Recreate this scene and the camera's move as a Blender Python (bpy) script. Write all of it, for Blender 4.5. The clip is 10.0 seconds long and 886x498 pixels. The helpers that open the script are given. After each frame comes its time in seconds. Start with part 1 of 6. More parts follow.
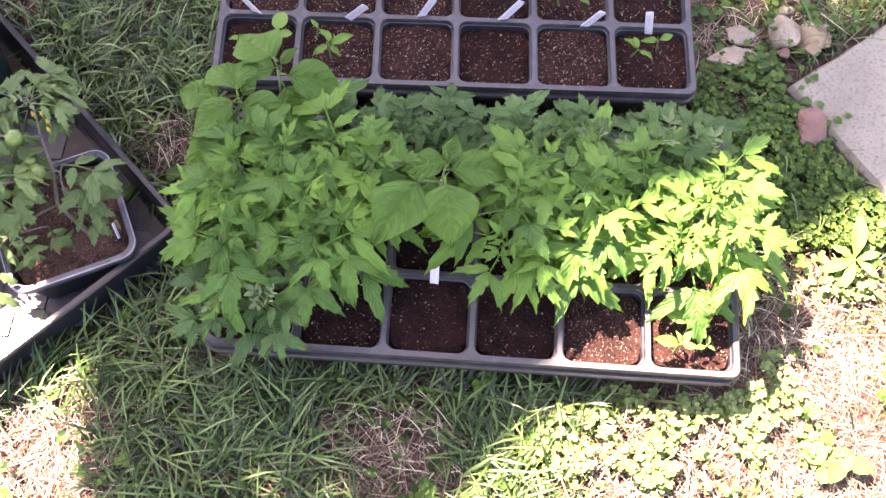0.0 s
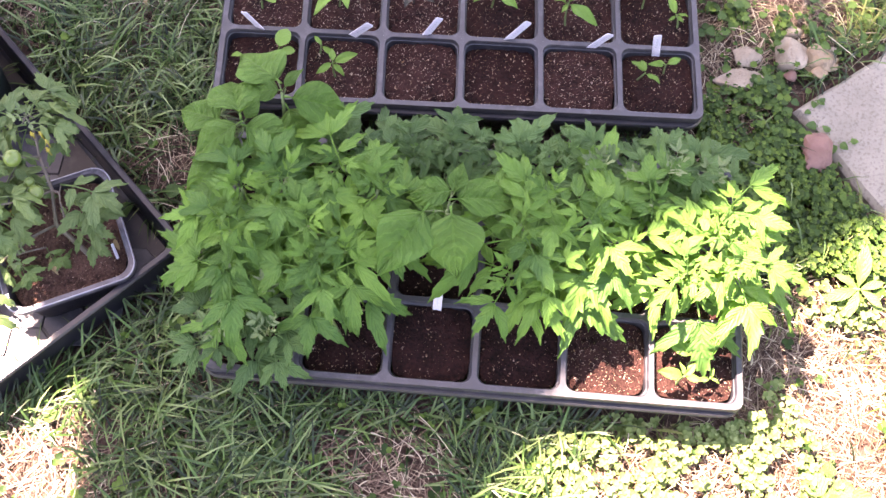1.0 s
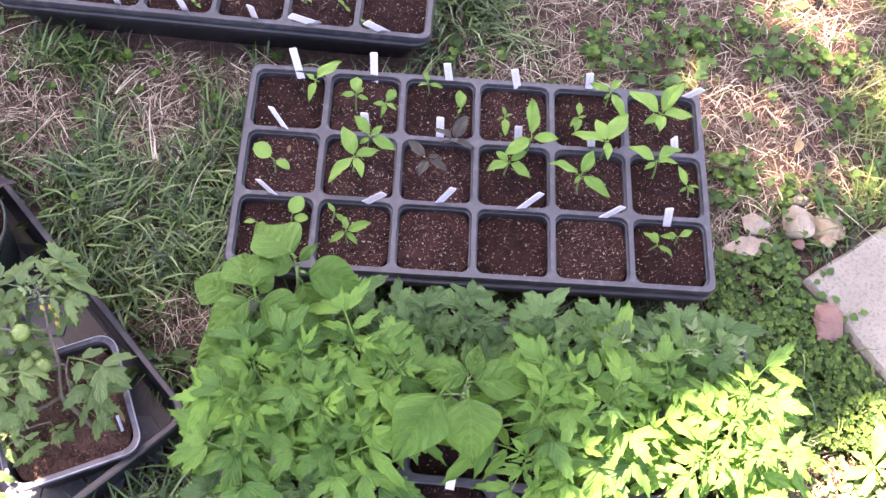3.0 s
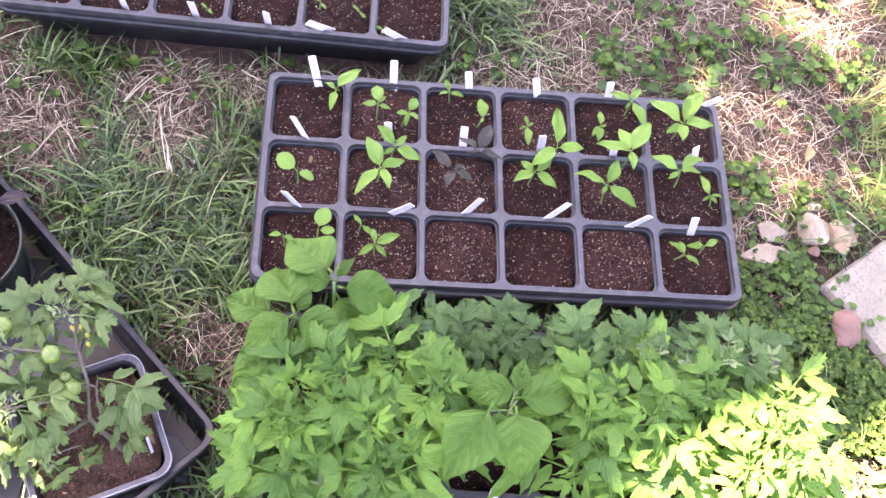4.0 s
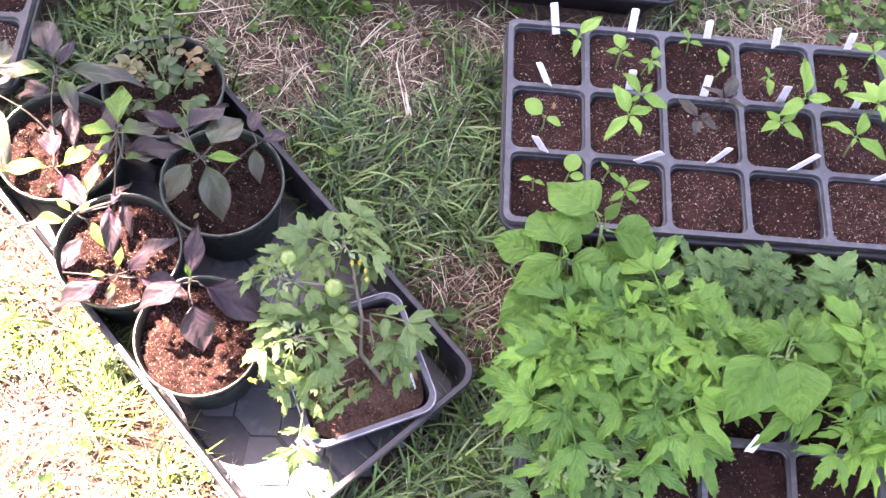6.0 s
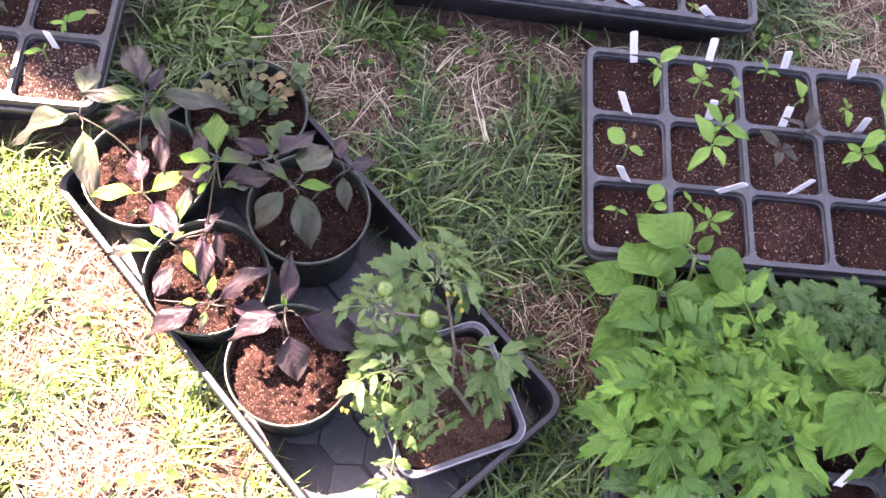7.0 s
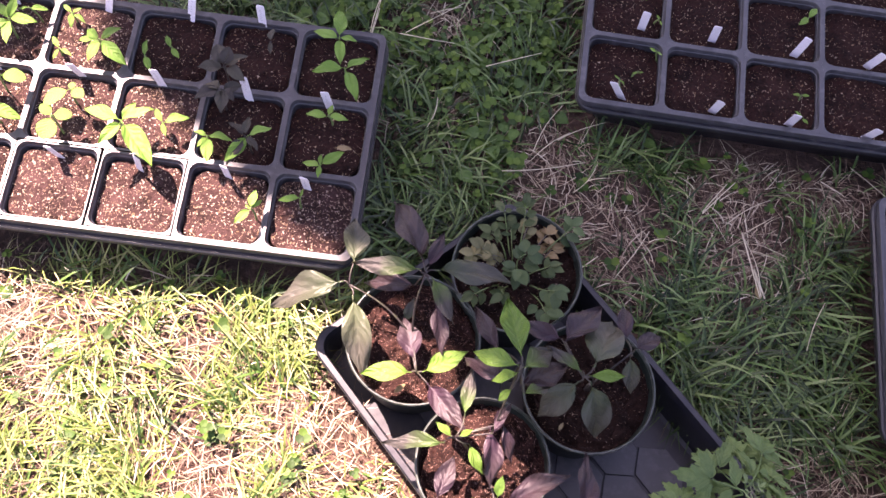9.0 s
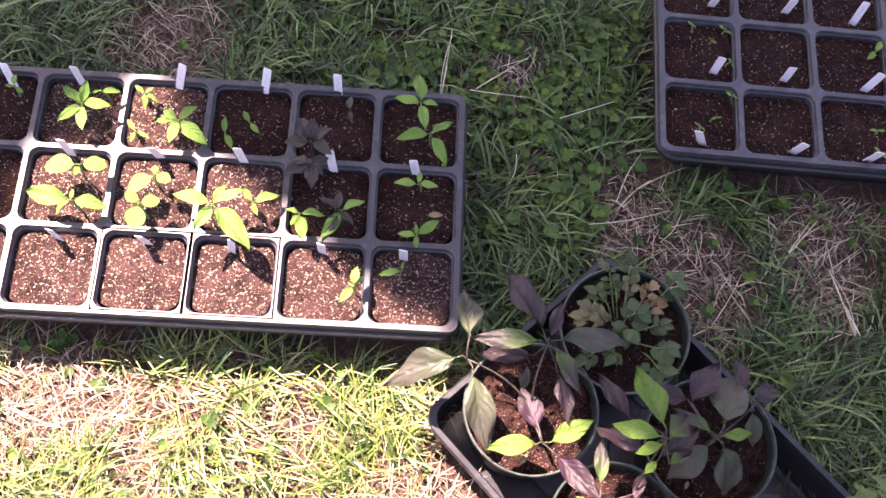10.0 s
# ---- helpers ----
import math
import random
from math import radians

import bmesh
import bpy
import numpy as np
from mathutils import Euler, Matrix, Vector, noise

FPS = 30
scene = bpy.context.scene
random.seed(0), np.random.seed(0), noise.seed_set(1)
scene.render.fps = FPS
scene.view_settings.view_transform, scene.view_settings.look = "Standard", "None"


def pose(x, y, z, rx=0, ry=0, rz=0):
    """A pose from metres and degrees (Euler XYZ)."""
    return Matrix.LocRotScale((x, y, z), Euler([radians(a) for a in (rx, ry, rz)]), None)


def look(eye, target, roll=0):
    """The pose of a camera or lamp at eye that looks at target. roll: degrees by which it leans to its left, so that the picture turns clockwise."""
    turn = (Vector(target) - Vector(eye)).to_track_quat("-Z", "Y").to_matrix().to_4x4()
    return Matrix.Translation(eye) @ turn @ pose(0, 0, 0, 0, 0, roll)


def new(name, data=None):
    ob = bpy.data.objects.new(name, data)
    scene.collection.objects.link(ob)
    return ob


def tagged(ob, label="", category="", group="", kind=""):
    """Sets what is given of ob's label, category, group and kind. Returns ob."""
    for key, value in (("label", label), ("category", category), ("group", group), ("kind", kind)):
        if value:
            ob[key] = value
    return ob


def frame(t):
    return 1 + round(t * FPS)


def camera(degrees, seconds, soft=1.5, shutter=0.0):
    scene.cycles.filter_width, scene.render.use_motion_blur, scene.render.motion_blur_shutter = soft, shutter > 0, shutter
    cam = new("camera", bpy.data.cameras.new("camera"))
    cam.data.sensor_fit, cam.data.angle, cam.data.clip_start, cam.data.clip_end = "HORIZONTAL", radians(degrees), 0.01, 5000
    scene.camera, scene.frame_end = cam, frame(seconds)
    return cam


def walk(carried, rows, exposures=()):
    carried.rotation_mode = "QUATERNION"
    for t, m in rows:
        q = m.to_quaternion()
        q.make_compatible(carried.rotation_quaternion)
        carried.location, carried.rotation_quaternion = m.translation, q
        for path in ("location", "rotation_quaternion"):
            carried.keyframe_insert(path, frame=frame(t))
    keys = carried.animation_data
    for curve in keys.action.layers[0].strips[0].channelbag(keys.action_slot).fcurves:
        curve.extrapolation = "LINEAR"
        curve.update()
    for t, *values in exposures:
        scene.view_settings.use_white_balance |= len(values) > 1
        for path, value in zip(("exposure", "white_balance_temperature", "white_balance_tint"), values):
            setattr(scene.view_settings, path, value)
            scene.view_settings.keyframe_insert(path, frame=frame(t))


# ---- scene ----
cam = camera(46.8, 10.0, soft=1.5, shutter=0.1)
PATH = [
    (0, (0.257, -0.841, 1.027), (0.263, -0.094, -0.828), 3.5),
    (0.5, (0.251, -0.821, 1.03), (0.268, -0.076, -0.826), 4.6),
    (1, (0.238, -0.793, 1.035), (0.271, -0.085, -0.835), 6.4),
    (1.5, (0.225, -0.765, 1.044), (0.274, -0.07, -0.831), 7.3),
    (2, (0.21, -0.742, 1.05), (0.263, 0.001, -0.806), 8.1),
    (2.5, (0.206, -0.732, 1.056), (0.259, 0.123, -0.752), 7.8),
    (2.7, (0.209, -0.728, 1.056), (0.254, 0.151, -0.739), 7.5),
    (3.8, (0.118, -0.689, 1.05), (0.281, 0.183, -0.742), 13.9),
    (4, (0.098, -0.699, 1.044), (0.282, 0.175, -0.746), 15.0),
    (4.5, (0.038, -0.711, 1.038), (0.216, 0.118, -0.773), 16.4),
    (5, (-0.011, -0.724, 1.028), (0.094, 0.074, -0.803), 12.6),
    (5.5, (-0.059, -0.73, 1.026), (0.01, 0.068, -0.807), 10.5),
    (6.8, (-0.17, -0.743, 1.011), (-0.087, 0.107, -0.797), 10.0),
    (7, (-0.196, -0.721, 1.021), (-0.109, 0.106, -0.798), 11.7),
    (7.5, (-0.247, -0.677, 1.008), (-0.214, 0.142, -0.816), 10.2),
    (8, (-0.32, -0.6, 1.005), (-0.34, 0.197, -0.83), 6.5),
    (8.5, (-0.391, -0.541, 1.008), (-0.409, 0.2, -0.85), 6.9),
    (9, (-0.438, -0.513, 1.012), (-0.453, 0.22, -0.849), 7.1),
    (9.5, (-0.506, -0.48, 1.019), (-0.431, 0.258, -0.838), 10.6),
    (10, (-0.593, -0.462, 1.019), (-0.514, 0.278, -0.837), 10.0),
]
walk(cam, [(t, look(eye, target, roll)) for t, eye, target, roll in PATH], [(0, 3.68, 8400, 39), (1.5, 3.83, 8400, 38), (2.5, 3.93, 8400, 38), (5, 4.53, 8400, 40), (6, 4.30, 8400, 37), (7, 3.88, 8400, 37), (7.5, 3.53, 8400, 38), (8.2, 3.01, 8000, 44), (9, 2.87, 8000, 45), (9.5, 2.98, 8000, 44), (10, 2.88, 8000, 44)])

# ---------- world, sun, exposure ----------
SUN_AZ = Vector((-0.74, 0.67, 0)).normalized()
SUN_EL = radians(57)
COT = 1 / math.tan(SUN_EL)
world = bpy.data.worlds.new("sky")
scene.world = world
world.use_nodes = True
wn = world.node_tree.nodes
sky = wn.new("ShaderNodeTexSky")
sky.sky_type, sky.sun_disc = "NISHITA", False
sky.sun_elevation, sky.sun_rotation = SUN_EL, math.atan2(SUN_AZ.x, SUN_AZ.y)
world.node_tree.links.new(sky.outputs[0], wn["Background"].inputs[0])
wn["Background"].inputs[1].default_value = 0.078
sun = new("sun", bpy.data.lights.new("sun", "SUN"))
sun.data.energy, sun.data.angle, sun.data.color = 5.0, radians(0.53), (1.0, 0.965, 0.92)
sun.matrix_world = look((-3, 3, 6), Vector((-3, 3, 6)) - (SUN_AZ * math.cos(SUN_EL) + Vector((0, 0, math.sin(SUN_EL)))))

# ---------- materials ----------
def ramp(nt, fac, *stops):
    r = nt.nodes.new("ShaderNodeValToRGB")
    while len(r.color_ramp.elements) < len(stops):
        r.color_ramp.elements.new(0.5)
    for e, (p, c) in zip(r.color_ramp.elements, stops):
        e.position, e.color = p, (*c, 1)
    nt.links.new(fac, r.inputs[0])
    return r.outputs[0]


def mixed(nt, fac, a, b, how="MIX"):
    m = nt.nodes.new("ShaderNodeMix")
    m.data_type, m.blend_type = "RGBA", how
    for sock, v in ((m.inputs[0], fac), (m.inputs[6], a), (m.inputs[7], b)):
        if isinstance(v, bpy.types.NodeSocket):
            nt.links.new(v, sock)
        elif isinstance(v, (int, float)):
            sock.default_value = v
        else:
            sock.default_value = (*v, 1)
    return m.outputs[2]


def calc(nt, op, a, b=0.0, c=0.0):
    m = nt.nodes.new("ShaderNodeMath")
    m.operation = op
    for sock, v in zip(m.inputs, (a, b, c)):
        if isinstance(v, bpy.types.NodeSocket):
            nt.links.new(v, sock)
        else:
            sock.default_value = v
    return m.outputs[0]


def grain(nt, scale, detail=4.0, vec=None, rough=0.6):
    n = nt.nodes.new("ShaderNodeTexNoise")
    n.inputs["Scale"].default_value, n.inputs["Detail"].default_value, n.inputs["Roughness"].default_value = scale, detail, rough
    nt.links.new(vec or coords(nt), n.inputs["Vector"])
    return n.outputs["Fac"]


def coords(nt):
    for n in nt.nodes:
        if n.bl_idname == "ShaderNodeTexCoord":
            return n.outputs["Object"]
    return nt.nodes.new("ShaderNodeTexCoord").outputs["Object"]


def base(name, rough=0.6, spec=0.5, metal=0.0):
    m = bpy.data.materials.new(name)
    m.use_nodes = True
    b = m.node_tree.nodes["Principled BSDF"]
    b.inputs["Roughness"].default_value, b.inputs["Metallic"].default_value = rough, metal
    b.inputs["Specular IOR Level"].default_value = spec
    return m, m.node_tree, b


def bumped(nt, b, height, strength=0.5, dist=0.002):
    k = nt.nodes.new("ShaderNodeBump")
    k.inputs["Strength"].default_value, k.inputs["Distance"].default_value = strength, dist
    nt.links.new(height, k.inputs["Height"])
    nt.links.new(k.outputs[0], b.inputs["Normal"])


def mottled(name, c1, c2, c3, s1, s2, rough=0.6, bump=0.4, dist=0.002, spec=0.5):
    """Two scales of variation between three colours, with relief."""
    m, nt, b = base(name, rough, spec)
    f1, f2 = grain(nt, s1), grain(nt, s2, 6)
    col = ramp(nt, f1, (0.35, c1), (0.65, c2))
    col = mixed(nt, calc(nt, "MULTIPLY", ramp(nt, f2, (0.5, (0, 0, 0)), (0.68, (1, 1, 1))), 0.7), col, c3)
    nt.links.new(col, b.inputs["Base Color"])
    nt.links.new(calc(nt, "MULTIPLY_ADD", f2, 0.3, rough - 0.15), b.inputs["Roughness"])
    bumped(nt, b, f2, bump, dist)
    return m


def foliage(name, dark, light, back=0.3, rough=0.55, vein=(0.8, 1.25), tip=None, var=0.6, relief=0.55, dist=0.0022, spec=0.35, glow=(1.2, 1.2, 0.6)):
    """Leaf blade: veins from the blade's own UV, blotches, a share of light let through."""
    m, nt, b = base(name, rough, spec)
    uv = nt.nodes.new("ShaderNodeUVMap")
    sep = nt.nodes.new("ShaderNodeSeparateXYZ")
    nt.links.new(uv.outputs[0], sep.inputs[0])
    u, v = sep.outputs[0], calc(nt, "ABSOLUTE", calc(nt, "SUBTRACT", sep.outputs[1], 0.5))
    side = calc(nt, "FRACT", calc(nt, "ADD", calc(nt, "MULTIPLY_ADD", u, 6.0, calc(nt, "MULTIPLY", v, -4.0)), calc(nt, "MULTIPLY", grain(nt, 7.0, 2), 1.1)))
    line = calc(nt, "ABSOLUTE", calc(nt, "SUBTRACT", side, 0.5))
    veins = calc(nt, "MAXIMUM", calc(nt, "LESS_THAN", line, 0.07), calc(nt, "LESS_THAN", v, 0.022))
    info = nt.nodes.new("ShaderNodeObjectInfo")
    blot = grain(nt, 9.0, 5)
    f = calc(nt, "ADD", calc(nt, "MULTIPLY", info.outputs["Random"], var), calc(nt, "MULTIPLY", blot, 1.0 - var))
    col = ramp(nt, f, (0.15, dark), (0.85, light))
    if tip:
        col = mixed(nt, calc(nt, "MULTIPLY", ramp(nt, calc(nt, "ADD", u, calc(nt, "MULTIPLY", blot, 0.4)), (0.3, (0, 0, 0)), (0.8, (1, 1, 1))), 0.9), col, tip)
    bright = mixed(nt, 1.0, col, (vein[1],) * 3, "MULTIPLY")
    col = mixed(nt, calc(nt, "MULTIPLY", veins, 0.35), col, bright)
    fine = grain(nt, 60.0, 3)
    col = mixed(nt, calc(nt, "MULTIPLY", fine, 0.35), col, mixed(nt, 1.0, col, (0.62, 0.68, 0.6), "MULTIPLY"))
    nt.links.new(col, b.inputs["Base Color"])
    wave = calc(nt, "ADD", calc(nt, "MULTIPLY", line, -0.9), calc(nt, "MULTIPLY", fine, 0.5))
    bumped(nt, b, wave, relief, dist)
    tr = nt.nodes.new("ShaderNodeBsdfTranslucent")
    nt.links.new(mixed(nt, 1.0, col, glow, "MULTIPLY"), tr.inputs[0])
    mx = nt.nodes.new("ShaderNodeMixShader")
    mx.inputs[0].default_value = back
    nt.links.new(b.outputs[0], mx.inputs[1])
    nt.links.new(tr.outputs[0], mx.inputs[2])
    nt.links.new(mx.outputs[0], nt.nodes["Material Output"].inputs[0])
    return m


def strands_mat(name, *cols, back=0.25, rough=0.6, spec=0.25):
    """Blades and straws: a colour for each island."""
    m, nt, b = base(name, rough, spec)
    g = nt.nodes.new("ShaderNodeNewGeometry")
    n = len(cols)
    col = ramp(nt, g.outputs["Random Per Island"], *[(i / max(1, n - 1), c) for i, c in enumerate(cols)])
    patch = grain(nt, 5.0, 3)
    col = mixed(nt, calc(nt, "MULTIPLY", patch, 0.5), col, mixed(nt, 1.0, col, (0.55, 0.62, 0.5), "MULTIPLY"))
    nt.links.new(col, b.inputs["Base Color"])
    tr = nt.nodes.new("ShaderNodeBsdfTranslucent")
    nt.links.new(col, tr.inputs[0])
    mx = nt.nodes.new("ShaderNodeMixShader")
    mx.inputs[0].default_value = back
    nt.links.new(b.outputs[0], mx.inputs[1])
    nt.links.new(tr.outputs[0], mx.inputs[2])
    nt.links.new(mx.outputs[0], nt.nodes["Material Output"].inputs[0])
    return m


def soil_mat(name, c1, c2, speck, share, wet=0.75, coarse=300.0, fine=640.0):
    """Potting mix: dark fibres with pale grains of perlite and vermiculite."""
    m, nt, b = base(name, wet, 0.12)
    info = nt.nodes.new("ShaderNodeObjectInfo")
    add = nt.nodes.new("ShaderNodeVectorMath")
    add.operation = "ADD"
    nt.links.new(coords(nt), add.inputs[0])
    nt.links.new(calc(nt, "MULTIPLY", info.outputs["Random"], 7.0), add.inputs[1])
    vec = add.outputs[0]
    f1, f2 = grain(nt, 45.0, 4, vec), grain(nt, 330.0, 4, vec, 0.7)
    col = ramp(nt, calc(nt, "MULTIPLY_ADD", f1, 0.45, calc(nt, "MULTIPLY", f2, 0.55)), (0.36, c1), (0.64, c2))
    warp = nt.nodes.new("ShaderNodeVectorMath")
    warp.operation = "ADD"
    wob = nt.nodes.new("ShaderNodeTexNoise")
    wob.inputs["Scale"].default_value, wob.inputs["Detail"].default_value = 360.0, 3.0
    nt.links.new(vec, wob.inputs["Vector"])
    shrink = nt.nodes.new("ShaderNodeVectorMath")
    shrink.operation = "SCALE"
    shrink.inputs["Scale"].default_value = 0.0062
    nt.links.new(wob.outputs["Color"], shrink.inputs[0])
    nt.links.new(vec, warp.inputs[0])
    nt.links.new(shrink.outputs[0], warp.inputs[1])
    relief = calc(nt, "MULTIPLY_ADD", f1, 0.6, f2)
    for scale, part_of, grow in ((coarse, share * 0.13, 0.26), (fine, share, 0.36)):
        vo = nt.nodes.new("ShaderNodeTexVoronoi")
        vo.inputs["Scale"].default_value = scale
        nt.links.new(warp.outputs[0], vo.inputs["Vector"])
        sp = nt.nodes.new("ShaderNodeSeparateColor")
        nt.links.new(vo.outputs["Color"], sp.inputs[0])
        size = calc(nt, "MULTIPLY_ADD", sp.outputs[1], grow, 0.1)
        on = calc(nt, "MULTIPLY", calc(nt, "LESS_THAN", vo.outputs["Distance"], size), calc(nt, "GREATER_THAN", sp.outputs[0], 1 - part_of))
        pale = mixed(nt, sp.outputs[2], speck, (speck[0] * 0.4, speck[1] * 0.3, speck[2] * 0.2))
        col = mixed(nt, on, col, pale)
        relief = calc(nt, "MULTIPLY_ADD", on, 0.3, relief)
    nt.links.new(col, b.inputs["Base Color"])
    bumped(nt, b, relief, 1.0, 0.006)
    return m


PLASTIC = mottled("black_plastic", (0.010, 0.0105, 0.015), (0.016, 0.0165, 0.023), (0.036, 0.034, 0.036), 14, 60, 0.40, 0.12, 0.001)
INSERT = mottled("dusty_grey_plastic", (0.014, 0.0145, 0.02), (0.025, 0.026, 0.034), (0.07, 0.068, 0.077), 20, 90, 0.5, 0.15, 0.001, 0.9)
POT_GREEN = mottled("dark_green_plastic", (0.007, 0.013, 0.011), (0.011, 0.02, 0.016), (0.02, 0.023, 0.02), 16, 70, 0.45, 0.1, 0.001, 0.35)
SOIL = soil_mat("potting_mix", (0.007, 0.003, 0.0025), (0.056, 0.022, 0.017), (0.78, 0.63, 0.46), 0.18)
# Sunlit soil colour, lighter and pinker, only for the half-sunny tray.
SOIL_RED_LIT = soil_mat("reddish_sunlit_potting_mix", (0.012, 0.006, 0.0045), (0.1, 0.051, 0.047), (0.6, 0.48, 0.39), 0.9, coarse=230.0, fine=420.0)
SOIL_WET = soil_mat("wet_potting_mix", (0.006, 0.003, 0.0025), (0.046, 0.018, 0.015), (0.6, 0.46, 0.36), 0.09)
SOIL_MID = soil_mat("brown_red_potting_mix", (0.011, 0.005, 0.004), (0.085, 0.036, 0.029), (0.78, 0.64, 0.5), 0.3)
SOIL_POT = soil_mat("brown_potting_mix", (0.01, 0.005, 0.004), (0.05, 0.024, 0.018), (0.6, 0.48, 0.38), 0.14)
SOIL_FINE = soil_mat("fine_brown_soil", (0.036, 0.018, 0.013), (0.19, 0.102, 0.075), (0.5, 0.38, 0.29), 0.16)
LABEL = mottled("white_label_plastic", (0.66, 0.64, 0.7), (0.74, 0.72, 0.78), (0.5, 0.46, 0.48), 60, 140, 0.45, 0.08, 0.0005)
INK = mottled("faded_pencil", (0.4, 0.4, 0.45), (0.45, 0.45, 0.5), (0.52, 0.5, 0.55), 200, 500, 0.7, 0.05, 0.0003)
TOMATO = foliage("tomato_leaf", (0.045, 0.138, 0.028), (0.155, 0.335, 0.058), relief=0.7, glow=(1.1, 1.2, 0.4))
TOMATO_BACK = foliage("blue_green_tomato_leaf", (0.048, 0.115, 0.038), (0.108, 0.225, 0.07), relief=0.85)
TOMATO_BUD = foliage("downy_young_tomato_leaf", (0.13, 0.2, 0.09), (0.22, 0.3, 0.15), back=0.2, rough=0.8, relief=0.3)
TOMATO_OLD = foliage("dull_tomato_leaf", (0.064, 0.128, 0.042), (0.18, 0.272, 0.1), relief=0.5, var=0.45)
BROAD = foliage("broad_leaf", (0.108, 0.28, 0.052), (0.17, 0.37, 0.078), vein=(0.8, 1.5), relief=1.0, dist=0.01)
PEPPER = foliage("pepper_seedling_leaf", (0.097, 0.222, 0.034), (0.187, 0.345, 0.066), back=0.18, glow=(0.9, 1.1, 0.7))
PURPLE = foliage("purple_leaf", (0.014, 0.0065, 0.0115), (0.04, 0.018, 0.03), spec=0.38, back=0.12, rough=0.4, vein=(0.8, 1.6), tip=(0.036, 0.023, 0.026), relief=0.45)
PEPPER_LEAFY = foliage("pepper_leaf", (0.06, 0.14, 0.022), (0.13, 0.25, 0.042), back=0.18, rough=0.4, vein=(0.8, 1.4), relief=0.7)
PURPLE_GREEN = foliage("purple_green_leaf", (0.035, 0.075, 0.018), (0.08, 0.145, 0.03), back=0.2, tip=(0.05, 0.04, 0.045), relief=0.45, rough=0.38)
GREY_GREEN = foliage("grey_green_leaf", (0.034, 0.05, 0.024), (0.078, 0.098, 0.05), spec=0.42, back=0.16, rough=0.4, vein=(0.8, 1.5), tip=(0.058, 0.054, 0.044), relief=0.45)
IVY = foliage("round_weed_leaf", (0.035, 0.09, 0.024), (0.1, 0.2, 0.042), back=0.25)
PALE = foliage("pale_shrub_leaf", (0.035, 0.07, 0.026), (0.1, 0.135, 0.055))
BLUE_GREEN = foliage("blue_green_shrub_leaf", (0.034, 0.07, 0.03), (0.085, 0.14, 0.055), relief=0.3)
CREAM = foliage("fading_shrub_leaf", (0.1, 0.11, 0.05), (0.24, 0.21, 0.1), back=0.2, relief=0.3)
TAN = foliage("dry_tan_leaf", (0.26, 0.17, 0.08), (0.4, 0.3, 0.17), back=0.2)
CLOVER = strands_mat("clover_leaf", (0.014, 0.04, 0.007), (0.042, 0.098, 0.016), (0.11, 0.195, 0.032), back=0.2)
# Lit copy of CLOVER, paler to carry strong sunlight in its colour.
CLOVER_LIT = strands_mat("sunlit_clover_leaf", (0.09, 0.15, 0.04), (0.16, 0.23, 0.07), (0.26, 0.33, 0.13), back=0.25)
# Rims paler than their pots; the square rim's edge is palest.
POT_RIM = mottled("green_rim", (0.03, 0.042, 0.036), (0.055, 0.068, 0.06), (0.12, 0.125, 0.115), 30, 120, 0.36, 0.1, 0.001)
POT_RIM_PALE = mottled("pale_rim", (0.035, 0.035, 0.046), (0.06, 0.06, 0.076), (0.11, 0.11, 0.13), 25, 110, 0.36, 0.1, 0.001)
BEAD = mottled("white_edge", (0.2, 0.2, 0.23), (0.36, 0.36, 0.4), (0.14, 0.14, 0.165), 25, 110, 0.25, 0.1, 0.001)
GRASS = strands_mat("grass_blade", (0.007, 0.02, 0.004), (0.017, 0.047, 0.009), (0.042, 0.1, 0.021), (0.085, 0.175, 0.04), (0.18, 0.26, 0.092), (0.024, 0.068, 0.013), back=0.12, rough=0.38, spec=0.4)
# Sunlit copy of GRASS: the overexposed yellow look is put into the colour.
GRASS_LIT = strands_mat("sunlit_grass_blade", (0.06, 0.11, 0.02), (0.14, 0.2, 0.045), (0.26, 0.3, 0.09), (0.36, 0.34, 0.16), back=0.25, rough=0.45, spec=0.3)
SOIL_HEAP = soil_mat("red_brown_potting_mix", (0.006, 0.0026, 0.0022), (0.066, 0.028, 0.023), (0.5, 0.33, 0.28), 0.5)
STRAW = strands_mat("dry_straw", (0.045, 0.024, 0.014), (0.13, 0.078, 0.054), (0.3, 0.205, 0.15), (0.07, 0.039, 0.025), (0.56, 0.44, 0.32), (0.18, 0.115, 0.078), back=0.05)
STRAW_PALE = strands_mat("pale_dry_stems", (0.3, 0.22, 0.15), (0.62, 0.53, 0.41), (0.62, 0.545, 0.39), (0.42, 0.335, 0.225), back=0.08)
STEM = mottled("green_stem", (0.08, 0.15, 0.04), (0.12, 0.18, 0.06), (0.12, 0.13, 0.06), 30, 120, 0.55, 0.2, 0.001)
STEM_PURPLE = mottled("purple_stem", (0.02, 0.013, 0.015), (0.034, 0.028, 0.02), (0.045, 0.05, 0.024), 30, 120, 0.5, 0.2, 0.001)
STEM_GREY = mottled("hairy_grey_stem", (0.09, 0.085, 0.055), (0.12, 0.095, 0.08), (0.16, 0.14, 0.11), 30, 120, 0.7, 0.3, 0.001)
FRUIT = mottled("green_tomato_skin", (0.10, 0.165, 0.035), (0.13, 0.2, 0.045), (0.16, 0.23, 0.06), 20, 60, 0.3, 0.05, 0.001)
FLOWER = mottled("yellow_flower", (0.3, 0.25, 0.03), (0.36, 0.3, 0.04), (0.22, 0.23, 0.04), 60, 150, 0.6, 0.1, 0.001)
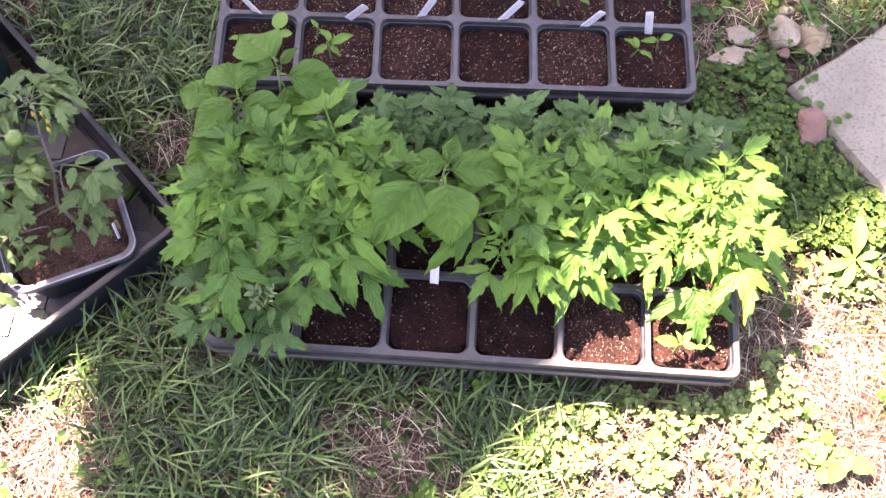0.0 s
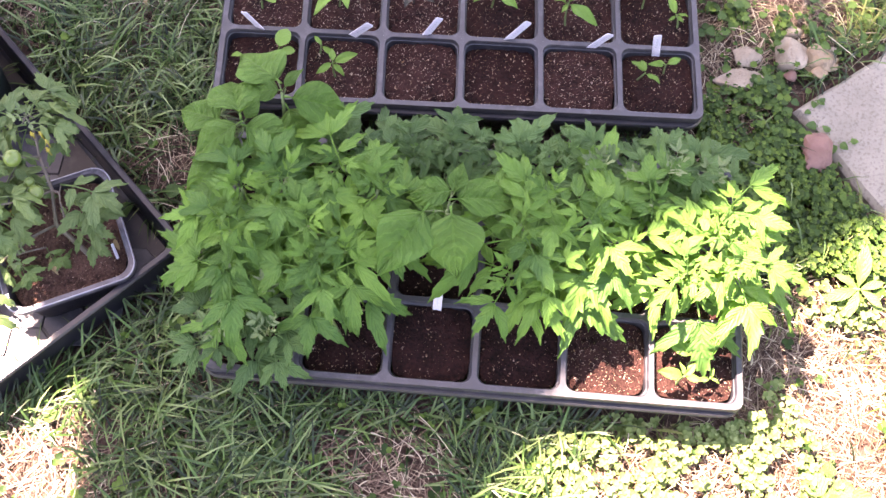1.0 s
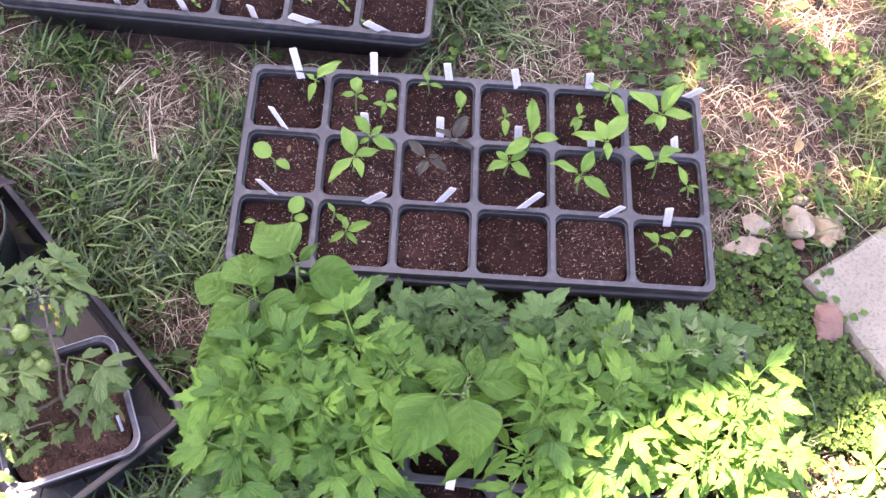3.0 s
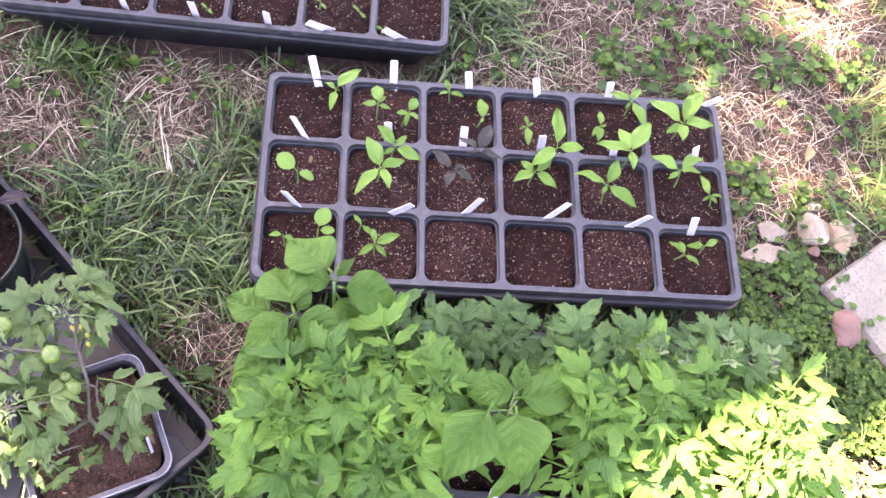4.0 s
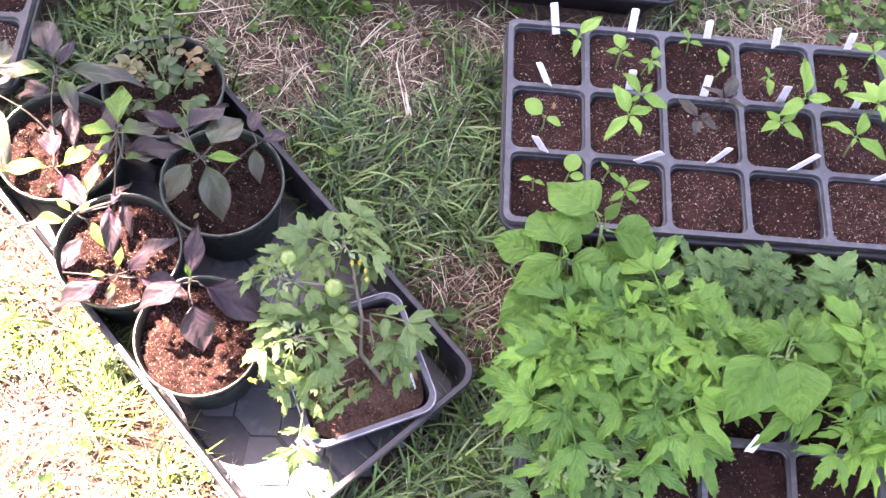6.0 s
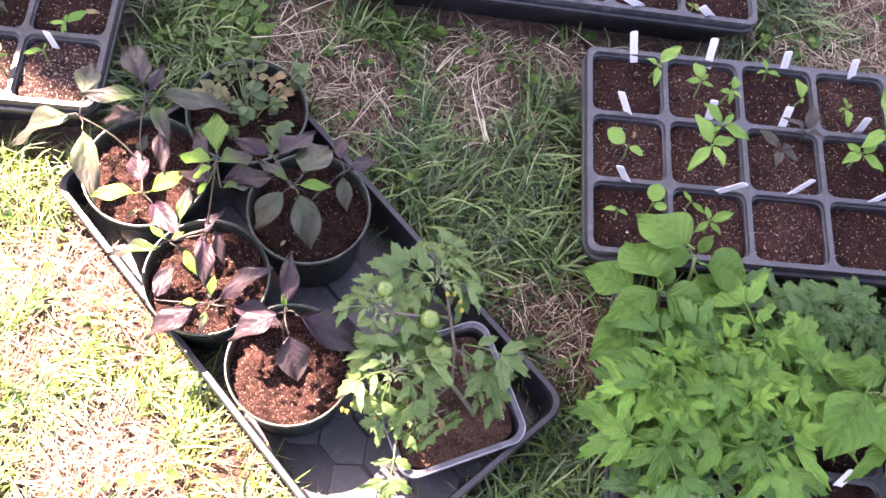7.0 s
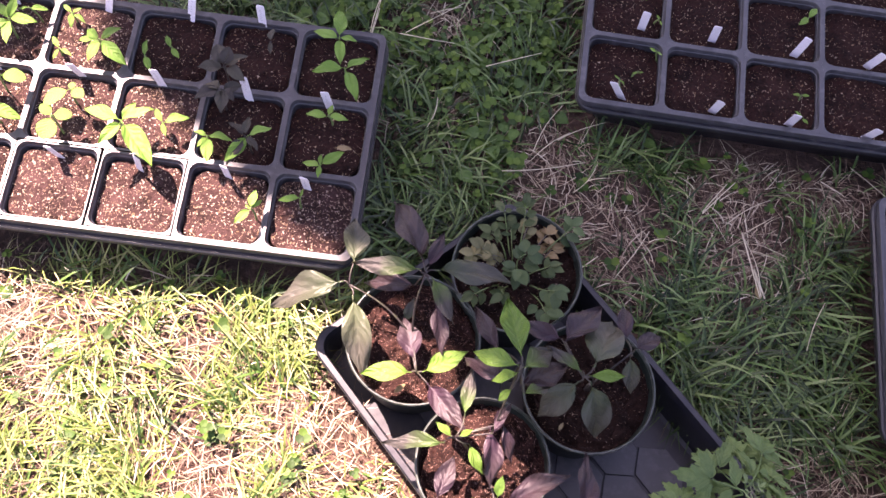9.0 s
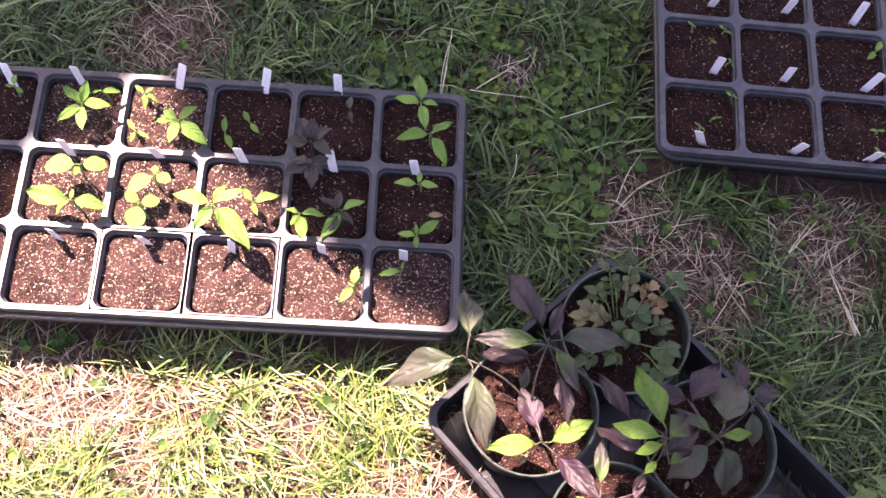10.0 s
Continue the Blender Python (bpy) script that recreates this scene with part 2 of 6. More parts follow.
CONCRETE = mottled("concrete", (0.22, 0.2, 0.155), (0.29, 0.265, 0.21), (0.12, 0.105, 0.08), 12, 240, 0.85, 0.5, 0.002)
STONE = mottled("weathered_stone", (0.26, 0.18, 0.11), (0.42, 0.31, 0.2), (0.10, 0.075, 0.055), 22, 90, 0.85, 0.7, 0.004)
STONE_PALE = mottled("pale_stone", (0.25, 0.2, 0.14), (0.4, 0.335, 0.25), (0.19, 0.145, 0.1), 26, 160, 0.85, 0.7, 0.004)
STONE_RED = mottled("reddish_stone", (0.17, 0.085, 0.066), (0.24, 0.14, 0.115), (0.1, 0.05, 0.04), 18, 70, 0.8, 0.6, 0.003)
EARTH = mottled("thatchy_earth", (0.028, 0.014, 0.009), (0.075, 0.039, 0.027), (0.14, 0.082, 0.058), 6, 130, 0.95, 1.0, 0.006)
BARK = mottled("bark", (0.1, 0.08, 0.06), (0.16, 0.13, 0.1), (0.07, 0.05, 0.04), 8, 40, 0.9, 0.8, 0.01)


# ---------- mesh helpers ----------
def mesh_of(name, bm, material, smooth=True, sharp=0):
    me = bpy.data.meshes.new(name)
    bm.normal_update()
    bm.to_mesh(me)
    bm.free()
    me.materials.append(material)
    if smooth:
        me.polygons.foreach_set("use_smooth", [True] * len(me.polygons))
    if sharp:
        me.set_sharp_from_angle(angle=radians(sharp))
    return me


def part(name, bm, material, parent, label="", m=None, smooth=True, sharp=0):
    me = bm if isinstance(bm, bpy.types.Mesh) else mesh_of(name, bm, material, smooth, sharp)
    ob = new(name, me)
    ob.parent = parent
    if m is not None:
        ob.matrix_basis = m
    return tagged(ob, label)


def thing(name, m, label, category, group="", kind=""):
    ob = new(name)
    ob.empty_display_size = 0.02
    ob.matrix_basis = m
    return tagged(ob, label, category, group, kind)


def rounded(w, d, r, z, n=6):
    """Corner-rounded rectangle loop, centred, n + 1 points a corner."""
    pts = []
    for cx, cy, a0 in ((w / 2 - r, d / 2 - r, 0), (-w / 2 + r, d / 2 - r, 90), (-w / 2 + r, -d / 2 + r, 180), (w / 2 - r, -d / 2 + r, 270)):
        for i in range(n + 1):
            a = radians(a0 + 90 * i / n)
            pts.append((cx + r * math.cos(a), cy + r * math.sin(a), z))
    return pts


def skin(bm, loops, close_last=False, close_first=False):
    rows = [[bm.verts.new(p) for p in lp] for lp in loops]
    for a, b in zip(rows, rows[1:]):
        for i in range(len(a)):
            j = (i + 1) % len(a)
            bm.faces.new((a[i], a[j], b[j], b[i]))
    if close_last:
        bm.faces.new(rows[-1])
    if close_first:
        bm.faces.new(rows[0][::-1])
    return rows


def tube(bm, pts, r0, r1, sides=6):
    rows = []
    pts = [Vector(p) for p in pts]
    for i, p in enumerate(pts):
        d = (pts[min(i + 1, len(pts) - 1)] - pts[max(i - 1, 0)]).normalized()
        a = d.orthogonal().normalized()
        b = d.cross(a)
        r = r0 + (r1 - r0) * i / (len(pts) - 1)
        rows.append([bm.verts.new(p + (a * math.cos(t) + b * math.sin(t)) * r) for t in (2 * math.pi * k / sides for k in range(sides))])
    for a, b in zip(rows, rows[1:]):
        for i in range(sides):
            bm.faces.new((a[i], a[(i + 1) % sides], b[(i + 1) % sides], b[i]))
    bm.faces.new(rows[0][::-1])
    bm.faces.new(rows[-1])


def bent(p, q, sag=0.01, n=5, rng=random):
    """Points of a slightly bowed line from p to q."""
    p, q = Vector(p), Vector(q)
    side = Vector((rng.uniform(-1, 1), rng.uniform(-1, 1), 0.6)) * sag
    return [p.lerp(q, i / n) + side * math.sin(math.pi * i / n) for i in range(n + 1)]


# ---------- leaves ----------
def blade(bm, uvl, m, shape, rows=9, curl=0.25, fold=0.18, lobes=0.0, nlobe=3, wav=0.03, rng=random, quilt=0.0):
    """One leaf blade of unit length along x, put at m. lobes: depth of forward-pointing teeth."""
    ph = rng.uniform(0, 6.28)
    cols = (-1, -0.8, -0.6, -0.4, -0.2, 0, 0.2, 0.4, 0.6, 0.8, 1) if quilt else (-1, -0.5, 0, 0.5, 1)
    grid = []
    stations = [i / rows for i in range(rows + 1)]
    if lobes:
        cut = [(0.10 + 0.74 * (i + q) / nlobe) for i in range(nlobe) for q in (0.0, 0.35, 0.66)]
        stations = [0.0, 0.04] + cut + [0.84, 0.92, 1.0]
    for n, s in enumerate(stations):
        w = shape(s)
        ahead = 0.0
        if lobes and 2 <= n < len(stations) - 2:
            k = (n - 2) % 3
            deep = lobes * (0.75 + 0.5 * rng.random())
            w *= (1 - deep, 1 - 0.5 * deep, 1 + 0.3 * deep)[k]
            ahead = (0.0, 0.05, 0.15)[k] * (lobes / 0.4) * 3 / max(3, nlobe)
        row = []
        for k in cols:
            x = s + ahead * abs(k) ** 2
            z = -curl * s * s + fold * abs(k) * w + wav * math.sin(ph + 9 * s + 3 * k) * abs(k) * 0.8
            if quilt:
                swell = abs(math.cos(math.pi * (6 * s - 2 * abs(k) + 0.55)))
                z += quilt * w * (0.75 * swell * min(1, 4 * abs(k)) * (1.15 - abs(k)) + 0.35 * min(1, 5 * abs(k))) - 0.4 * quilt * w * k * k
            v = bm.verts.new(m @ Vector((x, k * w, z)))
            row.append((v, (s, 0.5 + 0.5 * k)))
        grid.append(row)
    for a, b in zip(grid, grid[1:]):
        for i in range(len(cols) - 1):
            f = bm.faces.new([q[0] for q in (a[i], b[i], b[i + 1], a[i + 1])])
            for lp, q in zip(f.loops, (a[i], b[i], b[i + 1], a[i + 1])):
                lp[uvl].uv = q[1]


def lance(wide=0.2, peak=0.42):
    return lambda s: max(0.004, wide * (math.sin(math.pi * s ** (math.log(0.5) / math.log(peak))) ** 0.85 if 0 < s < 1 else 0) + 0.004)


def drawn(wide=0.22, peak=0.4):
    """Pointed at both ends, the tip drawn out."""
    return lambda s: max(0.004, wide * (math.sin(math.pi * s ** (math.log(0.5) / math.log(peak))) ** 1.12 if 0 < s < 1 else 0) + 0.004)


def oval(wide=0.38):
    return lambda s: max(0.01, wide * math.sin(math.pi * min(1, s)) ** 0.6 if 0 < s < 1 else 0.01)


def heart(wide=0.36):
    return lambda s: max(0.01, wide * (min(1, s / 0.2) ** 0.55) * (1 - max(0, (s - 0.28) / 0.72) ** 2.0))


def acute(wide=0.3):
    """Broad at the base, drawn to a sharp tip."""
    return lambda s: max(0.004, wide * 1.02 * math.sin(math.pi * s ** 0.6) if 0 < s < 1 else 0.004)


def simple_leaf(name, shape, material, n, seed, stalk=0.12, **kw):
    """n variants of a plain leaf with a short stalk, unit length."""
    out = []
    rng = random.Random(seed)
    for _ in range(n):
        bm = bmesh.new()
        uvl = bm.loops.layers.uv.new("UVMap")
        if stalk:
            tube(bm, [(-0.02, 0, 0), (stalk * 0.5, 0, 0.005), (stalk, 0, 0)], 0.014, 0.01, 5)
        k = dict(kw)
        k["curl"] = kw.get("curl", 0.2) * rng.uniform(0.4, 1.5)
        k["fold"] = kw.get("fold", 0.2) * rng.uniform(0.5, 1.5)
        blade(bm, uvl, Matrix.Translation((stalk, 0, 0)) @ Matrix.Scale(1 - stalk, 4), shape, rng=rng, **k)
        out.append(mesh_of(name, bm, material))
    return out


def compound_leaf(name, material, n, seed, pairs=2, wide=(0.2, 0.3), lobes=(0.2, 0.45), end=0.46, first=0.26, bulk=1.0, curl=0.24, fold=0.16, wav=0.05, quilt=0.1):
    """n variants of a tomato leaf: a rachis with toothed leaflets in pairs and a larger end leaflet, unit length."""
    out = []
    rng = random.Random(seed)
    for _ in range(n):
        bm = bmesh.new()
        uvl = bm.loops.layers.uv.new("UVMap")
        droop = rng.uniform(0.05, 0.3)
        w, cut = rng.uniform(*wide), rng.uniform(*lobes)
        line = lambda s: Vector((s, 0, 0.12 * math.sin(math.pi * s) - droop * s * s))
        tube(bm, [line(i / 6 * 0.6) for i in range(7)], 0.014, 0.008, 5)
        blade(bm, uvl, Matrix.Translation(line(0.56)) @ Euler((rng.uniform(-.3, .3), rng.uniform(-0.1, 0.32), rng.uniform(-.15, .15))).to_matrix().to_4x4() @ Matrix.Scale(end * rng.uniform(.9, 1.1), 4),
              acute(w * 1.2), 14, curl, fold, cut, rng.choice((3, 3, 4)), wav, rng, quilt)
        for i in range(pairs):
            s = first + (0.53 - first) * i / max(1, pairs - 1)
            for side in (-1, 1):
                if rng.random() < 0.05:
                    continue
                size = (0.27 + 0.09 * i / max(1, pairs - 1)) * bulk * rng.uniform(0.8, 1.2)
                turn = Euler((rng.uniform(-.2, .2), rng.uniform(-0.05, 0.3), side * radians(rng.uniform(44, 70)))).to_matrix().to_4x4()
                at = line(s + rng.uniform(-.03, .03))
                tube(bm, [at, at + turn.to_3x3() @ Vector((0.05, 0, 0.0))], 0.007, 0.006, 4)
                blade(bm, uvl, Matrix.Translation(at + turn.to_3x3() @ Vector((0.04, 0, 0))) @ turn @ Matrix.Scale(size, 4), acute(w * rng.uniform(0.9, 1.15)), 12, curl, fold, cut * 0.85, rng.choice((2, 2, 3)), wav, rng, quilt)
        out.append(mesh_of(name, bm, material))
    return out


PEPPER_LEAF = simple_leaf("leaf", lance(0.215, 0.45), PEPPER, 6, 1, stalk=0.1, rows=14, curl=0.35, fold=0.38, wav=0.06, quilt=0.1)
GREEN_LEAF = simple_leaf("leaf", drawn(0.225, 0.45), PEPPER_LEAFY, 5, 19, stalk=0.06, rows=16, curl=0.22, fold=0.3, wav=0.06, quilt=0.14)
ROUND_LEAF = simple_leaf("leaf", oval(0.4), PEPPER, 2, 2, stalk=0.15, fold=0.08)
PURPLE_LEAF = simple_leaf("leaf", drawn(0.225, 0.42), PURPLE, 6, 3, stalk=0.06, rows=16, curl=0.2, fold=0.3, wav=0.08, quilt=0.14)
PURPLE_GREEN_LEAF = simple_leaf("leaf", drawn(0.225, 0.42), PURPLE_GREEN, 4, 4, stalk=0.06, rows=16, curl=0.2, fold=0.3, wav=0.07, quilt=0.14)
GREY_GREEN_LEAF = simple_leaf("leaf", drawn(0.23, 0.42), GREY_GREEN, 5, 24, stalk=0.06, rows=16, curl=0.2, fold=0.3, wav=0.07, quilt=0.14)
IVY_LEAF = simple_leaf("leaf", heart(0.42), IVY, 4, 25, stalk=0.08, fold=0.15, curl=0.15)
BROAD_LEAF = simple_leaf("leaf", drawn(0.3, 0.38), BROAD, 6, 5, stalk=0.1, rows=30, wav=0.06, curl=0.26, fold=0.1, quilt=0.3)
PURPLE_YOUNG = foliage("grey_purple_young_leaf", (0.03, 0.026, 0.025), (0.07, 0.064, 0.046), back=0.2, relief=0.3)
PURPLE_YOUNG_LEAF = simple_leaf("leaf", lance(0.22, 0.42), PURPLE_YOUNG, 4, 14, stalk=0.12, rows=12, curl=0.4, fold=0.45, wav=0.07, quilt=0.12)
PALE_LEAF = simple_leaf("leaf", lance(0.27, 0.45), PALE, 4, 6, stalk=0.1, curl=0.35, fold=0.35)
BLUE_LEAF = simple_leaf("leaf", lance(0.29, 0.45), BLUE_GREEN, 3, 16, stalk=0.1, curl=0.25, fold=0.25)
CREAM_LEAF = simple_leaf("leaf", lance(0.29, 0.45), CREAM, 3, 17, stalk=0.1, curl=0.3, fold=0.35)
TAN_LEAF = simple_leaf("leaf", lance(0.25, 0.45), TAN, 3, 7, stalk=0.1, curl=0.5, fold=0.5, wav=0.08)
WEED_LEAF = simple_leaf("leaf", lance(0.17, 0.55), PEPPER, 2, 8, stalk=0.05)
CLOVER_LEAF = simple_leaf("leaf", oval(0.46), PEPPER, 2, 18, stalk=0.1)
TOMATO_LEAF = compound_leaf("leaf", TOMATO, 18, 9, pairs=2, lobes=(0.16, 0.3), wide=(0.155, 0.2), end=0.62, first=0.24, bulk=1.62, curl=0.34)
TOMATO_BACK_LEAF = compound_leaf("leaf", TOMATO_BACK, 14, 10, pairs=2, lobes=(0.12, 0.26), wide=(0.19, 0.24), first=0.2, end=0.5, bulk=1.45, curl=0.32)
TOMATO_OLD_LEAF = compound_leaf("leaf", TOMATO_OLD, 12, 11, pairs=2, lobes=(0.18, 0.32), wide=(0.21, 0.26), first=0.2, end=0.5, bulk=1.3, curl=0.3)
TOMATO_BUD_LEAF = compound_leaf("leaf", TOMATO_BUD, 5, 12, pairs=2, lobes=(0.2, 0.35), wide=(0.17, 0.22), first=0.3, end=0.46, curl=-0.25, fold=0.5)


def set_leaf(plant, meshes, at, az, length, pitch, roll, rng, wide=1.0, name="leaf"):
    """A leaf at a point of its plant; az from east, pitch up, in degrees."""
    m = Matrix.Translation(at) @ Euler((0, 0, radians(az))).to_matrix().to_4x4() @ Euler((0, -radians(pitch), 0)).to_matrix().to_4x4() \
        @ Euler((radians(roll), 0, 0)).to_matrix().to_4x4() @ Matrix.Diagonal((length, length * wide, length, 1))
    return part(name, rng.choice(meshes), None, plant, m=m)


def leaf_to(plant, meshes, base_at, tip_at, wide, rng, roll=18, name="leaf"):
    """A leaf of a plant, from its base to its tip, both in the world."""
    o = plant.matrix_basis.translation
    a, d = Vector(base_at) - o, Vector(tip_at) - Vector(base_at)
    length = d.length
    x = d.normalized()
    y = Vector((0, 0, 1)).cross(x).normalized()
    m = Matrix((x, y, x.cross(y))).transposed().to_4x4()
    m.translation = a
    m = m @ Euler((radians(rng.uniform(-roll, roll)), radians(-6), 0)).to_matrix().to_4x4() @ Matrix.Diagonal((length, length * wide, length, 1))
    return part(name, rng.choice(meshes), None, plant, m=m)


# ---------- ground ----------
def hollow(x, y):
    """The lawn dips where the open tray stands."""
    u, v = (x - y + 0.051 - 0.102) * 0.7071, (x + y + 0.625) * 0.7071
    return max(0.0, min(1.0, (0.31 - abs(u)) / 0.05)) * max(0.0, min(1.0, (0.18 - abs(v)) / 0.05))


def ground_z(x, y):
    return -0.014 + 0.005 * noise.noise((x * 3.1, y * 3.1, 0.3)) + 0.003 * noise.noise((x * 11, y * 11, 2.0)) - 0.014 * hollow(x, y)


def build_ground():
    near = [-1.5 + 0.03 * i for i in range(101)]
    far = [3, 5, 8, 14, 30, 80, 250, 900, 3000]
    axis = [-v for v in far[::-1]] + [-2.2] + near + [2.2] + far
    n = len(axis)
    verts = [(x, y, ground_z(x, y)) for y in axis for x in axis]
    faces = [(j * n + i, j * n + i + 1, (j + 1) * n + i + 1, (j + 1) * n + i) for j in range(n - 1) for i in range(n - 1)]
    me = bpy.data.meshes.new("ground")
    me.from_pydata(verts, [], faces)
    me.materials.append(EARTH)
    me.polygons.foreach_set("use_smooth", [True] * len(me.polygons))
    tagged(new("ground", me), "brown earth of a lawn with thin dry thatch", "ground", kind="structure")


build_ground()


# ---------- trays ----------


def tray_shell(w, d, bottom, top, name, parent, label="", slope=0.046):
    """A shallow nursery tray with sloping walls and a rolled lip."""
    bm = bmesh.new()
    t = 0.0016
    outer = [(w - slope - 0.016, d - slope - 0.016, 0.016, bottom), (w - slope - 0.010, d - slope - 0.010, 0.018, bottom + 0.003), (w - 0.016, d - 0.016, 0.02, top - 0.012), (w - 0.015, d - 0.015, 0.02, top - 0.0085),
             (w - 0.001, d - 0.001, 0.022, top - 0.0085), (w, d, 0.022, top - 0.006), (w, d, 0.022, top - 0.002), (w - 0.003, d - 0.003, 0.021, top), (w - 0.013, d - 0.013, 0.019, top),
             (w - 0.016, d - 0.016, 0.018, top - 0.003), (w - 0.018, d - 0.018, 0.018, top - 0.012), (w - slope - 0.012, d - slope - 0.012, 0.015, bottom + 0.004), (w - slope - 0.020, d - slope - 0.020, 0.012, bottom + t)]
    skin(bm, [rounded(a, b, r, z) for a, b, r, z in outer], close_last=True, close_first=True)
    return part(name, bm, PLASTIC, parent, label, sharp=28)


def cell_insert(nx, ny, px, py, top, depth, seams=()):
    """A sheet of joined cells: rounded openings, sloping walls, flat web between."""
    bm = bmesh.new()
    for i in range(nx):
        for j in range(ny):
            cx, cy = (i - (nx - 1) / 2) * px, (j - (ny - 1) / 2) * py
            g = 0.0010 if seams and (i, j) in seams else 0.0
            def lp(w, d, r, z):
                return [(cx + x, cy + y, zz) for x, y, zz in rounded(w, d, r, z, 5)]
            edge = [lp(px, py, 0.0006, top)] if not g else [lp(px - 2 * g, py - 2 * g, 0.0006, top - 0.004), lp(px - 2 * g - 0.0008, py - 2 * g - 0.0008, 0.0008, top)]
            skin(bm, edge + [lp(px - 0.0050, py - 0.0050, 0.0100, top), lp(px - 0.0062, py - 0.0062, 0.0098, top - 0.0010), lp(px - 0.0074, py - 0.0074, 0.0095, top - 0.005), lp(px - 0.0088, py - 0.0088, 0.0095, top - 0.0056),
                             lp(px - 0.0105, py - 0.0105, 0.0095, top - depth)])
    bmesh.ops.remove_doubles(bm, verts=bm.verts, dist=0.0007)
    w, d = nx * px, ny * py
    skin(bm, [rounded(w + a, d + a, r, top + z, 6) for a, r, z in ((-0.0006, 0.001, -0.0002), (0.0060, 0.010, 0.0), (0.0074, 0.011, -0.0012), (0.0078, 0.011, -0.0085))])
    return bm


def soil_patch(w, d, r, seed, rough=0.0022, mound=0.002):
    """The crumbly top of the potting mix in one cell."""
    rng = random.Random(seed)
    bm = bmesh.new()
    n = 30
    rows = []
    off = Vector((rng.uniform(0, 50), rng.uniform(0, 50), 0))
    for j in range(n + 1):
        row = []
        for i in range(n + 1):
            u, v = i / n * 2 - 1, j / n * 2 - 1
            if abs(u) > 0 and abs(v) > 0:
                k = 1 - 0.12 * (abs(u) * abs(v)) ** 3
            else:
                k = 1
            x, y = u * w / 2 * k, v * d / 2 * k
            z = mound * (1 - max(abs(u), abs(v)) ** 2) + rough * noise.noise(Vector((x * 110, y * 110, 0)) + off) + rough * 0.9 * noise.noise(Vector((x * 330, y * 330, 3)) + off)
            row.append(bm.verts.new((x, y, z)))
        rows.append(row)
    for a, b in zip(rows, rows[1:]):
        for i in range(n):
            bm.faces.new((a[i], a[i + 1], b[i + 1], b[i]))
    return bm




def seed_tray(key, x, y, turn, w, d, px, py, top, label, soils, seams=(), sink=0.010):
    t = thing("seed_tray", pose(x, y, 0, 0, 0, turn), label, "seed tray", "seed trays on the lawn")
    tray_shell(w, d, -0.020, top - 0.009, "outer_tray", t)
    part("cell_insert", cell_insert(6, 3, px, py, top, 0.016, seams), INSERT, t, "dusty grey plastic sheet of eighteen square cells", sharp=28)
    patches = [mesh_of("potting_soil", soil_patch(px - 0.0095, py - 0.0095, 0.01, 40 + k), m) for k, m in enumerate(soils)]
    # Light in the colour: dark mix for sunny tray's shaded cells, lighter for front's lit.
    sun_shade_patch = mesh_of("potting_soil", soil_patch(px - 0.0095, py - 0.0095, 0.01, 47), SOIL if key == "sunny" else SOIL_MID)
    rng = random.Random(int(x * 1000) + 7)
    for j in range(3):
        for i in range(6):
            m = Matrix.Translation(((i - 2.5) * px, (j - 1) * py, top - sink + rng.uniform(-0.0025, 0.0015))) @ Euler((rng.uniform(-.02, .02), rng.uniform(-.02, .02), rng.choice((0, math.pi)))).to_matrix().to_4x4()
            part("potting_soil", sun_shade_patch if key == "front" and i > 3 or key == "sunny" and (j == 1 and i > 3 or j == 2 and i not in (1, 2) or i == 0 and j == 1) else rng.choice(patches), None, t, m=m)
    return t


seed_tray("front", 0.2945, -0.438, -0.8, 0.536, 0.270, 0.0868, 0.0842, 0.062, "black tray of square cells crowded with tall tomato seedlings", (SOIL_WET, SOIL_WET, SOIL))
seed_tray("middle", 0.2605, -0.134, 1.4, 0.534, 0.270, 0.0868, 0.0836, 0.064, "black tray of square cells with small pepper seedlings", (SOIL, SOIL_MID, SOIL_MID))
seed_tray("back", -0.064, 0.180, -0.5, 0.528, 0.270, 0.0862, 0.0848, 0.062, "black tray of square cells with labels and few sprouts", (SOIL, SOIL))
seed_tray("sunny", -0.803, -0.041, 1.1, 0.541, 0.276, 0.0880, 0.0862, 0.066, "black tray of square cells half in sun with seedlings", (SOIL_RED_LIT, SOIL_RED_LIT, SOIL_RED_LIT), seams=((3, 0), (2, 0)))


# open tray with the pots
def build_pot_tray():
    t = thing("open_tray", pose(-0.287, -0.338, 0, 0, 0, -45), "black open nursery tray holding pots, with a padded floor pattern", "plant tray")
    tray_shell(0.522, 0.264, -0.020, 0.042, "tray_shell", t, slope=0.010)
    bm = bmesh.new()
    for i in range(11):
        for j in range(5):
            cx, cy = (i - 5) * 0.0455, (j - 2) * 0.0455 + (0.011 if i % 2 else -0.011)
            if abs(cy) > 0.088:
                continue
            hexa = [(0.033, 0.0), (0.014, 0.0215), (-0.014, 0.0215), (-0.033, 0.0), (-0.014, -0.0215), (0.014, -0.0215)]
            skin(bm, [[(cx + a * s, cy + b * s, z) for a, b in hexa] for s, z in ((0.985, -0.0184), (0.975, -0.0170), (0.955, -0.0166))], close_last=True)
    part("floor_pad_pattern", bm, INSERT, t, "low raised pads moulded in the floor", sharp=28)
    return t


build_pot_tray()
FLOOR = -0.0164


